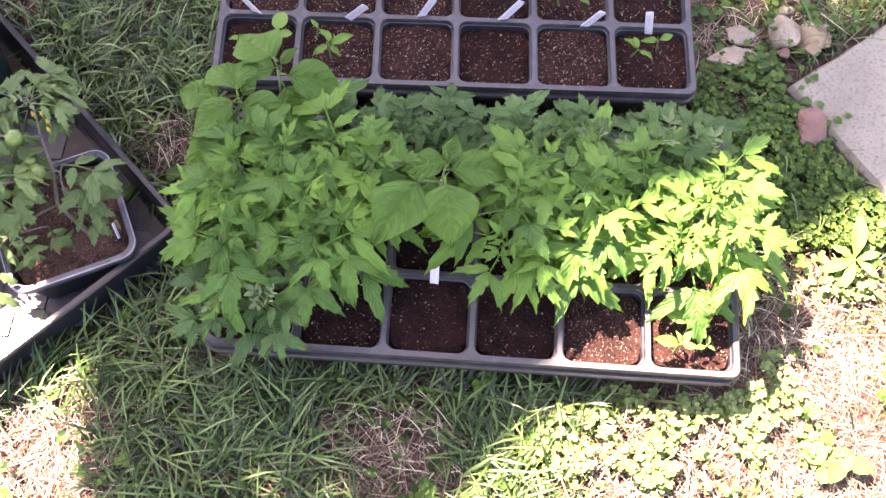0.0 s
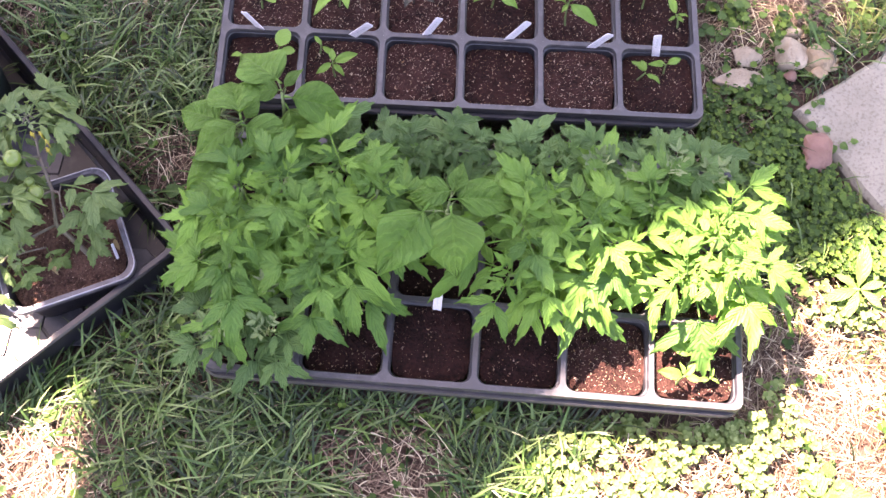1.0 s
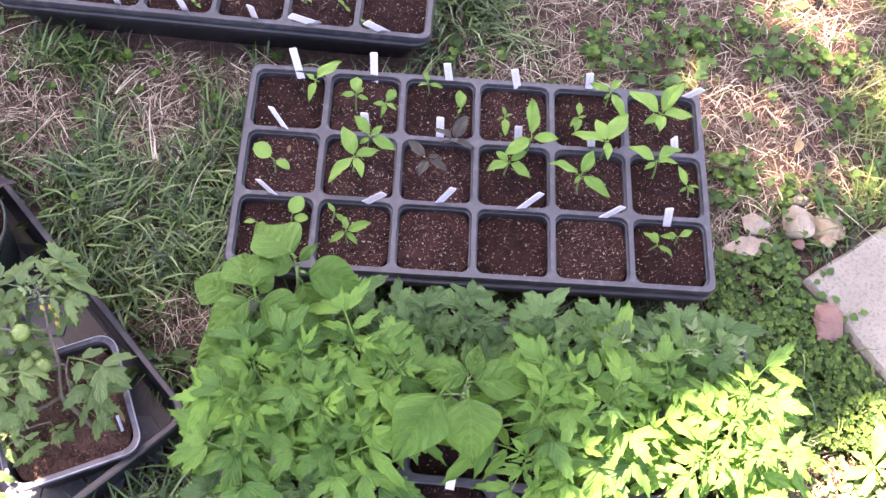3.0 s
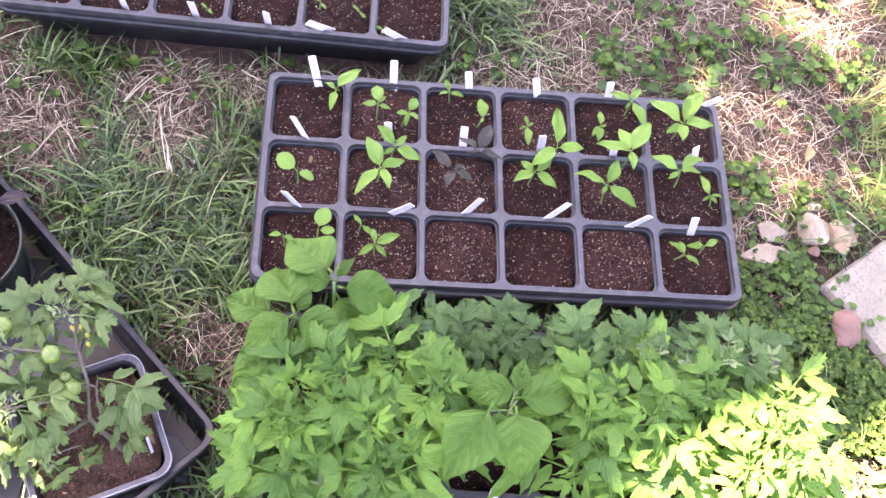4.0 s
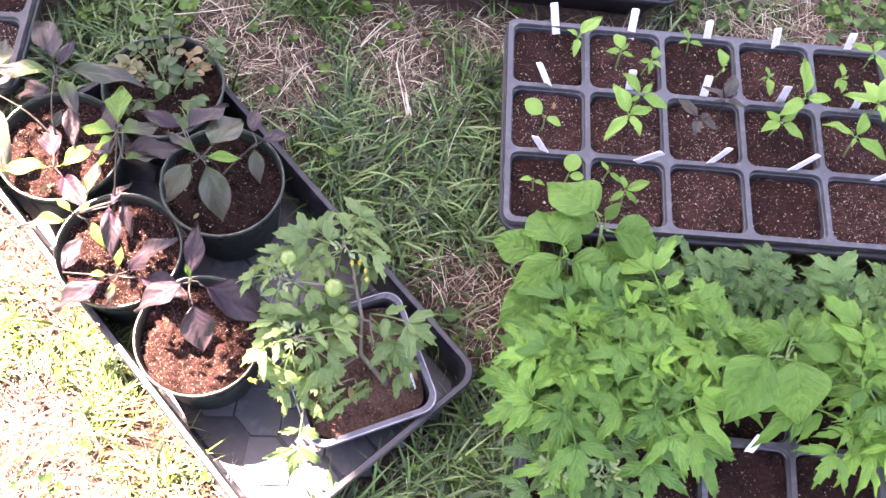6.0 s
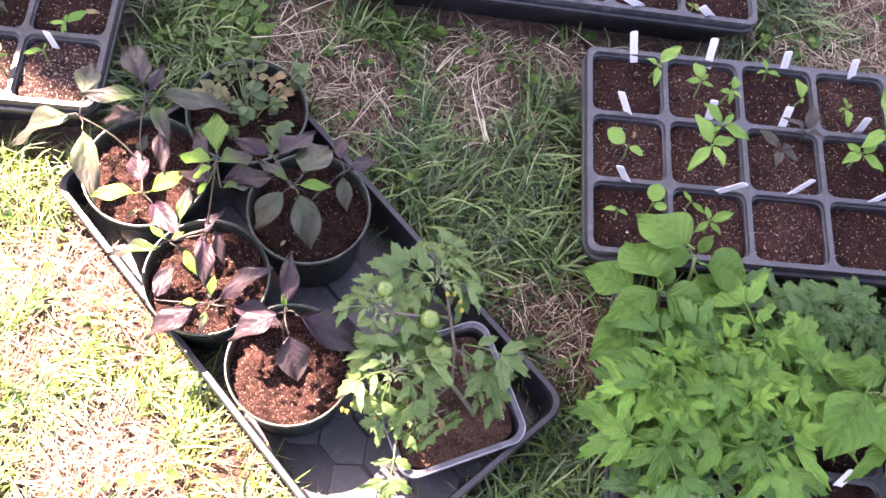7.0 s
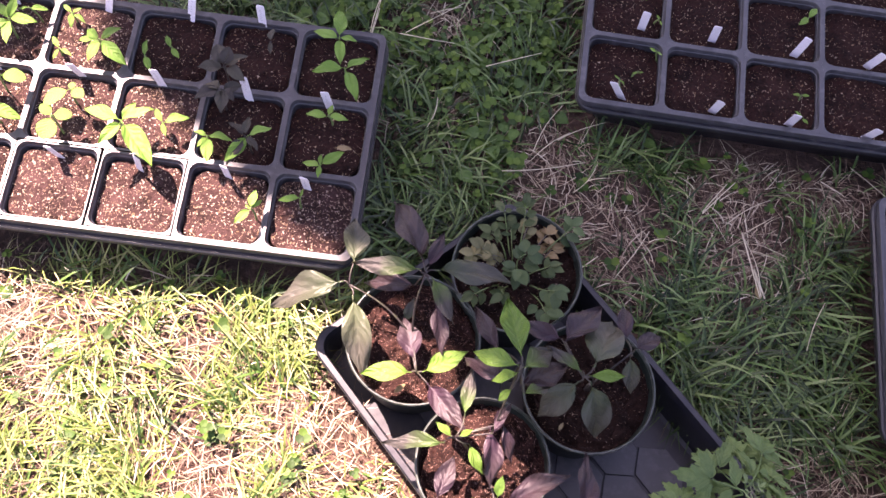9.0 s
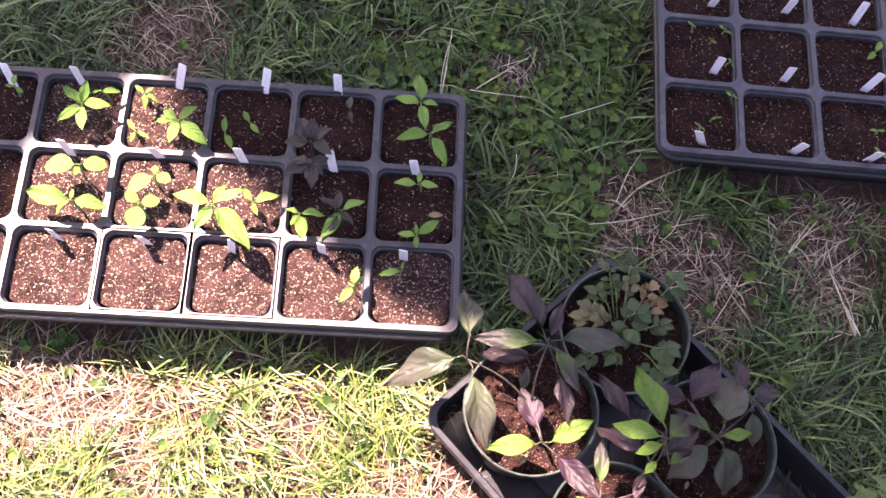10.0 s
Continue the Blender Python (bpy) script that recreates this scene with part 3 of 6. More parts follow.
def round_pot(x, y, top, r, label, soil, lump=1.0):
    """Nursery pot with a rolled rim, tapered wall and soil inside."""
    t = thing("flower_pot", pose(x, y, FLOOR), label, "plant pot", "pots in the open tray")
    h = top - FLOOR
    prof = [(r * 0.76, 0.0), (r * 0.80, 0.002), (r * 0.94, h - 0.014), (r * 0.955, h - 0.013), (r * 0.968, h - 0.005), (r * 0.965, h - 0.0035), (r * 0.952, h - 0.005), (r * 0.92, h - 0.03)]
    bm = bmesh.new()
    skin(bm, [[(q * math.cos(a), q * math.sin(a), z) for a in (2 * math.pi * k / 40 for k in range(40))] for q, z in prof], close_first=True)
    wall = part("pot_wall", bm, POT_GREEN, t, sharp=30)
    bm = bmesh.new()
    ring = [(r * 0.972, h - 0.0042), (r * 0.99, h - 0.0042), (r, h - 0.003), (r, h - 0.0006), (r - 0.0008, h + 0.0004), (r - 0.0018, h + 0.0004), (r * 0.960, h - 0.0012), (r * 0.957, h - 0.0036)]
    skin(bm, [[(q * math.cos(a), q * math.sin(a), z) for a in (2 * math.pi * k / 56 for k in range(56))] for q, z in ring + ring[:1]])
    bmesh.ops.remove_doubles(bm, verts=bm.verts, dist=0.00005)
    part("rim", bm, POT_RIM, wall, "grey-green rolled rim", sharp=40)
    bm = bmesh.new()
    rng = random.Random(int(x * 9000))
    off = Vector((rng.uniform(0, 50), rng.uniform(0, 50), 0))
    rings = []
    for k in range(34):
        q = r * 0.948 * (k + 0.4) / 33.4
        rings.append([bm.verts.new((q * math.cos(a), q * math.sin(a), h - 0.013 - 0.004 * (q / r) ** 3 + 0.006 * lump * noise.noise(Vector((q * math.cos(a) * 55, q * math.sin(a) * 55, 0)) + off) + 0.0055 * lump ** 0.5 * noise.noise(Vector((q * math.cos(a) * 170, q * math.sin(a) * 170, 0)) + off) + 0.0036 * noise.noise(Vector((q * math.cos(a) * 380, q * math.sin(a) * 380, 0)) + off)))
                      for a in (2 * math.pi * i / 90 for i in range(90))])
    for a, b in zip(rings, rings[1:]):
        for i in range(90):
            bm.faces.new((a[i], a[(i + 1) % 90], b[(i + 1) % 90], b[i]))
    bm.faces.new(rings[0])
    part("potting_soil", bm, soil, t)
    return t


round_pot(-0.371, -0.156, 0.078, 0.0645, "dark green round pot with a small shrub cutting", SOIL_POT)
round_pot(-0.461, -0.240, 0.078, 0.0645, "dark green round pot of half-sunny soil with a purple pepper", SOIL_HEAP)
round_pot(-0.291, -0.262, 0.078, 0.0632, "dark green round pot with a grey-purple pepper plant", SOIL_POT)
round_pot(-0.381, -0.346, 0.072, 0.0625, "dark green round pot of reddish soil with a purple pepper", SOIL_HEAP, 1.3)
round_pot(-0.287, -0.428, 0.076, 0.0618, "dark green round pot with a lopsided heap of red soil", SOIL_HEAP, 1.7)


def square_pot():
    t = thing("square_pot", pose(-0.135, -0.438, FLOOR, 0, 0, 24.8), "black square pot with a pale rim, holding a tomato", "plant pot")
    h, w = 0.052 - FLOOR, 0.131
    bm = bmesh.new()
    skin(bm, [rounded(a, a, r, z) for a, r, z in ((w - 0.03, 0.012, 0), (w - 0.027, 0.014, 0.002), (w - 0.012, 0.016, h - 0.01), (w - 0.011, 0.016, h - 0.004), (w - 0.013, 0.015, h - 0.005), (w - 0.017, 0.014, h - 0.03))], close_first=True)
    wall = part("pot_wall", bm, PLASTIC, t, sharp=28)
    bm = bmesh.new()
    ring = [(w - 0.011, 0.016, h - 0.0095), (w - 0.001, 0.018, h - 0.009), (w, 0.018, h - 0.007), (w, 0.018, h - 0.001), (w - 0.0016, 0.018, h), (w - 0.011, 0.016, h), (w - 0.013, 0.015, h - 0.0035)]
    skin(bm, [rounded(a, a, r, z, 8) for a, r, z in ring + ring[:1]])
    bmesh.ops.remove_doubles(bm, verts=bm.verts, dist=0.00005)
    part("rim", bm, POT_RIM_PALE, wall, "shiny square rim", sharp=28)
    bm = bmesh.new()
    ring = [(w + 0.0004, 0.018, h - 0.0012), (w + 0.0002, 0.018, h + 0.0004), (w - 0.0014, 0.018, h + 0.0007), (w - 0.0020, 0.018, h + 0.0001)]
    skin(bm, [rounded(a, a, r, z, 8) for a, r, z in ring + ring[:1]])
    part("rim_bead", bm, BEAD, wall, "thin pale edge of the rim", sharp=40)
    bm = soil_patch(w - 0.0135, w - 0.0135, 0.014, 91, 0.003)
    part("potting_soil", bm, SOIL_FINE, t, m=Matrix.Translation((0, 0, h - 0.013)))


square_pot()


# ---------- labels and seedlings ----------
def label_mesh():
    bm = bmesh.new()
    a, b, t = 0.0044, 1.0, 0.0004
    pts = [(-a, 0), (a, 0), (a, 0.96), (a * 0.8, 1.0), (-a * 0.8, 1.0), (-a, 0.96)]
    lo = [bm.verts.new((x, y, -t)) for x, y in pts]
    hi = [bm.verts.new((x, y, t)) for x, y in pts]
    bm.faces.new(hi)
    bm.faces.new(lo[::-1])
    for i in range(6):
        j = (i + 1) % 6
        bm.faces.new((lo[i], lo[j], hi[j], hi[i]))
    return mesh_of("strip", bm, LABEL, False)


def bars_mesh(seed):
    rng = random.Random(seed)
    bm = bmesh.new()
    y = rng.uniform(0.4, 0.5)
    while y < 0.86:
        step = rng.uniform(0.045, 0.075)
        x0, x1 = -0.0012 + rng.uniform(-.0005, .0008), 0.0008 + rng.uniform(-.0008, .0006)
        bm.faces.new([bm.verts.new(p) for p in ((x0, y, 0), (x1, y, 0), (x1, y + step * 0.35, 0), (x0, y + step * 0.35, 0))])
        y += step
    return mesh_of("writing", bm, INK, False)


STRIP, BARS = label_mesh(), [bars_mesh(k) for k in range(4)]


def plant_label(x, y, tx, ty, written=True, low=0.055, high=0.092, twist=0):
    """A label stuck in the soil at (x, y), its tip at (tx, ty)."""
    lo, hi = Vector((x, y, low)), Vector((tx, ty, high))
    lo -= (hi - lo).normalized() * 0.006
    along = (hi - lo)
    up = Vector((-0.1, -0.5, 0.85))
    side = along.cross(up).normalized()
    face = side.cross(along).normalized()
    m = Matrix((side, along.normalized(), face)).transposed().to_4x4()
    m.translation = lo
    if abs(tx - x) > 0.012:
        m = m @ Euler((0, radians(48 if tx > x else -48), 0)).to_matrix().to_4x4()
    if twist:
        m = m @ Euler((0, radians(twist), 0)).to_matrix().to_4x4()
    t = thing("plant_label", m, "small white plastic plant label stuck in soil" + (", faint writing" if written else ""), "plant label", "plant labels")
    k = Matrix.Diagonal((0.4 if twist else 1, along.length, 1, 1))
    strip = part("strip", STRIP, None, t, m=k)
    if written:
        part("writing", BARS[int(abs(x) * 1000) % 4], None, strip, "faint grey pencil bars", m=Matrix.Translation((0, 0, 0.0006)))


STEM_LABELS = {"pepper": "young light green pepper seedling in a cell", "round": "seedling with two round light green leaves", "purple": "small purple pepper seedling", "sprout": "tiny yellow-green sprout in dark soil"}


def seedling(kind, x, y, top, *leaves):
    """A stem from the soil to a crown at (x, y, top) with leaves of (azimuth, length)."""
    rng = random.Random(int(x * 7000 + y * 3000))
    t = thing("seedling", pose(x, y, 0.048), STEM_LABELS[kind], "seedling", "seedlings")
    bm = bmesh.new()
    h = top - 0.048
    lean = Vector((rng.uniform(-.006, .006), rng.uniform(-.006, .006), -0.004))
    tube(bm, bent(lean, (0, 0, h), 0.002, 4, rng), 0.0013, 0.0009, 5)
    part("stem", bm, STEM_PURPLE if kind == "purple" else STEM, t)
    meshes = {"pepper": PEPPER_LEAF, "round": ROUND_LEAF, "purple": PURPLE_YOUNG_LEAF, "sprout": PEPPER_LEAF}[kind]
    for az, length in leaves:
        set_leaf(t, meshes, (0, 0, h - rng.uniform(0, 0.004)), az, length * 1.04, rng.uniform(0, 22), rng.uniform(-20, 20), rng, rng.uniform(0.85, 1.15) * (1.5 if kind == "purple" and top > 0.092 else 1.0))


plant_label(0.050, -0.019, 0.041, -0.006)
plant_label(0.136, -0.016, 0.134, -0.002)
plant_label(0.225, -0.012, 0.219, -0.008)
plant_label(0.306, -0.011, 0.297, -0.008)
plant_label(0.390, -0.006, 0.385, -0.004)
plant_label(0.501, -0.003, 0.516, -0.012)
plant_label(0.046, -0.098, 0.027, -0.088)
plant_label(0.134, -0.091, 0.131, -0.085)
plant_label(0.218, -0.091, 0.216, -0.082)
plant_label(0.308, -0.082, 0.304, -0.085)
plant_label(0.393, -0.083, 0.386, -0.086)
plant_label(0.491, -0.074, 0.480, -0.082)
plant_label(0.045, -0.182, 0.026, -0.181)
plant_label(0.137, -0.181, 0.162, -0.185)
plant_label(0.218, -0.176, 0.236, -0.171)
plant_label(0.307, -0.175, 0.332, -0.168)
plant_label(0.401, -0.175, 0.421, -0.176)
plant_label(0.478, -0.175, 0.472, -0.173)
seedling("pepper", 0.071, -0.042, 0.085, (51, 0.036), (261, 0.025), (135, 0.016), (11, 0.005))
seedling("pepper", 0.119, -0.056, 0.085, (96, 0.030), (194, 0.016), (337, 0.015), (48, 0.012))
seedling("pepper", 0.153, -0.064, 0.085, (63, 0.025), (197, 0.014), (263, 0.016), (333, 0.013))
seedling("pepper", 0.199, -0.025, 0.075, (104, 0.016), (195, 0.011), (357, 0.017))
seedling("pepper", 0.239, -0.057, 0.075, (94, 0.028), (247, 0.008))
seedling("pepper", 0.290, -0.061, 0.075, (99, 0.013), (201, 0.009), (36, 0.009), (275, 0.021))
seedling("pepper", 0.318, -0.103, 0.1, (91, 0.045), (4, 0.029), (223, 0.037), (219, 0.019))
seedling("pepper", 0.296, -0.127, 0.085, (144, 0.019), (214, 0.029), (325, 0.028), (34, 0.022))
seedling("pepper", 0.375, -0.053, 0.075, (87, 0.019), (260, 0.022), (21, 0.009), (234, 0.017))
seedling("pepper", 0.410, -0.023, 0.085, (61, 0.025), (152, 0.026), (301, 0.031), (233, 0.010))
seedling("pepper", 0.466, -0.053, 0.095, (144, 0.042), (64, 0.049), (9, 0.036), (261, 0.026), (219, 0.021))
seedling("round", 0.037, -0.147, 0.08, (148, 0.026), (342, 0.019))
seedling("pepper", 0.126, -0.144, 0.095, (112, 0.038), (229, 0.037), (294, 0.027), (24, 0.027), (43, 0.022))
seedling("pepper", 0.140, -0.113, 0.09, (126, 0.031), (45, 0.018), (335, 0.031), (219, 0.013))
seedling("purple", 0.205, -0.133, 0.085, (138, 0.030), (345, 0.023), (252, 0.025), (30, 0.014))
seedling("purple", 0.232, -0.111, 0.09, (68, 0.035), (137, 0.025), (353, 0.023), (193, 0.013))
seedling("pepper", 0.374, -0.142, 0.095, (159, 0.036), (323, 0.036), (64, 0.034), (241, 0.013))
seedling("pepper", 0.403, -0.097, 0.095, (62, 0.045), (112, 0.031), (270, 0.025), (169, 0.038))
seedling("pepper", 0.460, -0.113, 0.09, (142, 0.033), (44, 0.039), (5, 0.022), (218, 0.016))
seedling("pepper", 0.498, -0.133, 0.075, (111, 0.025), (356, 0.013), (311, 0.011), (217, 0.010))
seedling("round", 0.065, -0.214, 0.075, (74, 0.025), (7, 0.017))
seedling("pepper", 0.029, -0.223, 0.075, (176, 0.014), (351, 0.012))
seedling("pepper", 0.125, -0.227, 0.08, (97, 0.016), (225, 0.021), (315, 0.018), (20, 0.027))
seedling("pepper", 0.110, -0.201, 0.07, (129, 0.014), (320, 0.017))
seedling("pepper", 0.462, -0.210, 0.075, (127, 0.021), (324, 0.019), (106, 0.015))
seedling("pepper", 0.483, -0.201, 0.08, (180, 0.017), (30, 0.020), (143, 0.010))
plant_label(-1.010, 0.067, -1.013, 0.074)
plant_label(-0.941, 0.077, -0.943, 0.077)
plant_label(-0.842, 0.081, -0.833, 0.090)
plant_label(-0.752, 0.084, -0.746, 0.093)
plant_label(-0.673, 0.087, -0.674, 0.093)
plant_label(-0.937, -0.006, -0.940, -0.007)
plant_label(-0.846, -0.002, -0.851, -0.008)
plant_label(-0.761, -0.001, -0.766, -0.001)
plant_label(-0.670, -0.001, -0.674, 0.005)
plant_label(-0.584, 0.002, -0.589, 0.001)
plant_label(-0.932, -0.099, -0.932, -0.103)
plant_label(-0.844, -0.097, -0.847, -0.103)
plant_label(-0.763, -0.098, -0.758, -0.101)
plant_label(-0.673, -0.092, -0.672, -0.097)
plant_label(-0.591, -0.093, -0.592, -0.097)
seedling("pepper", -1.002, 0.057, 0.08, (99, 0.013), (325, 0.012), (186, 0.009))
seedling("pepper", -0.927, 0.037, 0.09, (85, 0.025), (2, 0.026), (278, 0.028), (228, 0.027), (141, 0.026), (142, 0.016))
seedling("pepper", -0.913, 0.056, 0.085, (6, 0.018), (204, 0.010))
seedling("pepper", -0.870, 0.060, 0.08, (141, 0.014), (55, 0.012), (285, 0.016), (344, 0.015))
seedling("pepper", -0.829, 0.027, 0.09, (55, 0.024), (175, 0.023), (261, 0.025), (323, 0.034), (148, 0.022))
seedling("pepper", -0.873, 0.018, 0.075, (130, 0.016), (340, 0.015), (250, 0.012))
seedling("pepper", -0.782, 0.021, 0.08, (99, 0.018), (299, 0.018))
seedling("pepper", -0.760, 0.039, 0.075, (122, 0.015), (315, 0.014))
seedling("purple", -0.693, 0.010, 0.1, (119, 0.026), (47, 0.024), (190, 0.025), (342, 0.022), (84, 0.021))
seedling("purple", -0.692, -0.012, 0.094, (206, 0.026), (28, 0.02), (283, 0.026), (160, 0.02), (330, 0.017))
seedling("purple", -0.658, 0.062, 0.075, (100, 0.017), (278, 0.014))
seedling("pepper", -0.585, 0.069, 0.09, (95, 0.036), (171, 0.026), (10, 0.017), (282, 0.030))
seedling("pepper", -0.573, 0.034, 0.09, (187, 0.033), (44, 0.028), (300, 0.036))
seedling("round", -0.917, -0.031, 0.09, (187, 0.031), (255, 0.011), (7, 0.025))
seedling("pepper", -0.918, -0.069, 0.09, (174, 0.044), (223, 0.019), (355, 0.032), (90, 0.011))
seedling("round", -0.842, -0.035, 0.09, (216, 0.029), (332, 0.019), (105, 0.011))
seedling("round", -0.853, -0.067, 0.09, (142, 0.018), (268, 0.026), (12, 0.019))
seedling("pepper", -0.780, -0.067, 0.1, (167, 0.037), (34, 0.032), (315, 0.057), (249, 0.033), (65, 0.023))
seedling("pepper", -0.744, -0.055, 0.085, (128, 0.018), (27, 0.025), (293, 0.015))
seedling("pepper", -0.697, -0.063, 0.085, (155, 0.014), (283, 0.028), (7, 0.023), (236, 0.014))
seedling("purple", -0.659, -0.059, 0.09, (133, 0.025), (92, 0.023), (250, 0.030), (323, 0.020))
seedling("pepper", -0.656, -0.058, 0.088, (31, 0.023), (243, 0.033))
seedling("pepper", -0.582, -0.018, 0.08, (173, 0.023), (354, 0.019), (82, 0.014))
seedling("pepper", -0.580, -0.075, 0.08, (167, 0.018), (36, 0.026), (270, 0.013), (99, 0.012))
seedling("pepper", -0.637, -0.136, 0.09, (235, 0.021), (62, 0.015), (87, 0.019), (153, 0.007))
seedling("pepper", -0.592, -0.115, 0.085, (191, 0.021), (84, 0.009))
plant_label(-0.264, 0.157, -0.265, 0.153, False)
plant_label(-0.185, 0.154, -0.188, 0.148, False)
plant_label(-0.093, 0.151, -0.090, 0.149, False)
plant_label(-0.280, 0.067, -0.295, 0.061, False)
plant_label(-0.181, 0.065, -0.181, 0.056, False)
plant_label(-0.099, 0.062, -0.101, 0.053, False)
plant_label(-0.263, 0.245, -0.266, 0.233)
plant_label(-0.177, 0.245, -0.180, 0.236)
plant_label(-0.098, 0.239, -0.098, 0.241)
plant_label(-0.012, 0.149, -0.009, 0.142, False)
plant_label(-0.015, 0.060, -0.016, 0.049, False)
plant_label(0.058, 0.060, 0.032, 0.040, False)
plant_label(0.143, 0.057, 0.120, 0.040, False)
seedling("sprout", -0.289, 0.212, 0.066, (129, 0.006), (304, 0.007))
seedling("sprout", -0.251, 0.209, 0.066, (135, 0.008), (328, 0.009))
seedling("sprout", -0.267, 0.193, 0.066, (158, 0.005), (329, 0.006))
seedling("sprout", -0.246, 0.166, 0.066, (129, 0.006), (297, 0.007))
seedling("sprout", -0.247, 0.124, 0.066, (150, 0.008), (344, 0.007))
seedling("sprout", -0.265, 0.095, 0.066, (189, 0.006), (18, 0.006))
seedling("sprout", -0.285, 0.083, 0.066, (146, 0.007), (320, 0.008))
seedling("sprout", -0.081, 0.195, 0.066, (58, 0.019), (230, 0.017))
seedling("sprout", -0.088, 0.095, 0.066, (173, 0.008), (0, 0.008))
seedling("sprout", 0.090, 0.084, 0.066, (132, 0.013), (319, 0.011))
seedling("sprout", 0.044, 0.092, 0.066, (139, 0.009), (311, 0.009))
seedling("sprout", -0.087, 0.068, 0.066, (135, 0.010), (324, 0.009))
seedling("sprout", 0.119, 0.061, 0.066, (153, 0.009), (323, 0.010))
plant_label(0.253, -0.487, 0.253, -0.480)
plant_label(0.179, -0.476, 0.180, -0.484)
seedling("pepper", 0.503, -0.527, 0.085, (147, 0.033), (24, 0.022), (122, 0.036), (139, 0.009))
seedling("pepper", 0.495, -0.545, 0.08, (176, 0.028), (103, 0.013), (52, 0.018), (346, 0.016))
seedling("pepper", 0.521, -0.544, 0.075, (193, 0.013), (70, 0.012), (343, 0.010))


# ---------- tall plants ----------
def tomato(x, y, top, n, size, meshes, seed, label, root, downy=False):
    """A tomato seedling: stem from its cell to a crown at (x, y, top), spreading compound leaves and a tuft of young ones."""
    rng = random.Random(seed)
    soil = 0.048
    t = thing("tomato_plant", pose(root[0], root[1], soil), label, "tomato plant", "tomato seedlings in the front tray")
    crown = Vector((x - root[0], y - root[1], top - soil))
    bm = bmesh.new()
    tube(bm, bent((0, 0, -0.005), crown, 0.005, 6, rng), 0.0028, 0.0015, 6)
    part("stem", bm, STEM, t)
    az = rng.uniform(0, 360)
    for i in range(n):
        f = (i + 0.5) / n
        p = crown * (0.62 + 0.36 * f)
        set_leaf(t, meshes, p, az, size * (1.12 - 0.5 * f) * rng.uniform(0.88, 1.12), -8 + 22 * f + rng.uniform(-8, 8), rng.uniform(-9, 9), rng, rng.uniform(1.0, 1.2))
        az += 137.5 + rng.uniform(-25, 25)
    for i in range(4 if downy else 3):
        set_leaf(t, TOMATO_BUD_LEAF if downy else meshes, crown, az + 95 * i, size * rng.uniform(0.3, 0.46), rng.uniform(25, 60), 0, rng)
    return t


def front_tray_cell(x, y):
    """The middle of the front tray's cell nearest to a place."""
    i = min(5, max(0, round((x - 0.2945) / 0.0868 + 2.5)))
    j = min(2, max(0, round((y + 0.438) / 0.0842 + 1)))
    return 0.2945 + (i - 2.5) * 0.0868 + (x - 0.2945) * 0.02, -0.438 + (j - 1) * 0.0842


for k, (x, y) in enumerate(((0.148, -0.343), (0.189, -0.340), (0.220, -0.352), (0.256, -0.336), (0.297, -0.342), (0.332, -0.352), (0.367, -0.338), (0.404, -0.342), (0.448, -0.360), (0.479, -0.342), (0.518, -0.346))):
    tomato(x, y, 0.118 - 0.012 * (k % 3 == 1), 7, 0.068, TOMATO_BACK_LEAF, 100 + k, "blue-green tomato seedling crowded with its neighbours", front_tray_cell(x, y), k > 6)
for k, (x, y, top) in enumerate(((0.189, -0.403, 0.150), (0.151, -0.381, 0.148), (0.104, -0.401, 0.160), (0.062, -0.412, 0.152), (0.050, -0.438, 0.150), (0.058, -0.456, 0.156), (0.128, -0.447, 0.157), (0.136, -0.482, 0.152), (0.164, -0.467, 0.150), (0.093, -0.430, 0.148), (0.058, -0.484, 0.150))):
    tomato(x, y, top, 6, 0.078, TOMATO_LEAF, 130 + k, "light green tomato seedling with toothed leaves", front_tray_cell(x, y))
for k, (x, y, top) in enumerate(((0.324, -0.430, 0.155), (0.353, -0.398, 0.148), (0.317, -0.474, 0.136), (0.388, -0.418, 0.152), (0.453, -0.395, 0.138), (0.357, -0.466, 0.136))):
    tomato(x, y, top, 6, 0.076, TOMATO_LEAF, 150 + k, "light green tomato seedling with deeply toothed leaves", front_tray_cell(x, y))
for k, (x, y) in enumerate(((0.427, -0.440), (0.532, -0.392), (0.515, -0.424), (0.486, -0.458), (0.538, -0.450))):
    tomato(x, y, 0.138 - 0.008 * (k % 2), 6, 0.074, TOMATO_LEAF, 170 + k, "light green tomato seedling with toothed leaves, in the sun", front_tray_cell(x, y))
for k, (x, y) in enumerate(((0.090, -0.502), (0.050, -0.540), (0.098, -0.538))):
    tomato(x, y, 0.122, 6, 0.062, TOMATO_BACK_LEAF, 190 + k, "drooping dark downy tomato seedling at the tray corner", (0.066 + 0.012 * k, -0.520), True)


def broad_plant(x, y, top, rx, ry, label):
    """The stem of a seedling with large soft leaves, rooted at (rx, ry)."""
    rng = random.Random(int(x * 900))
    t = thing("broad_leaf_plant", pose(rx, ry, 0.048), label, "seedling", "broad-leaved seedlings")
    bm = bmesh.new()
    tube(bm, bent((0, 0, -0.005), (x - rx, y - ry, top - 0.048), 0.004, 6, rng), 0.003, 0.0017, 6)
    part("stem", bm, STEM, t)
    t["crown"] = (x, y, top)
    return t


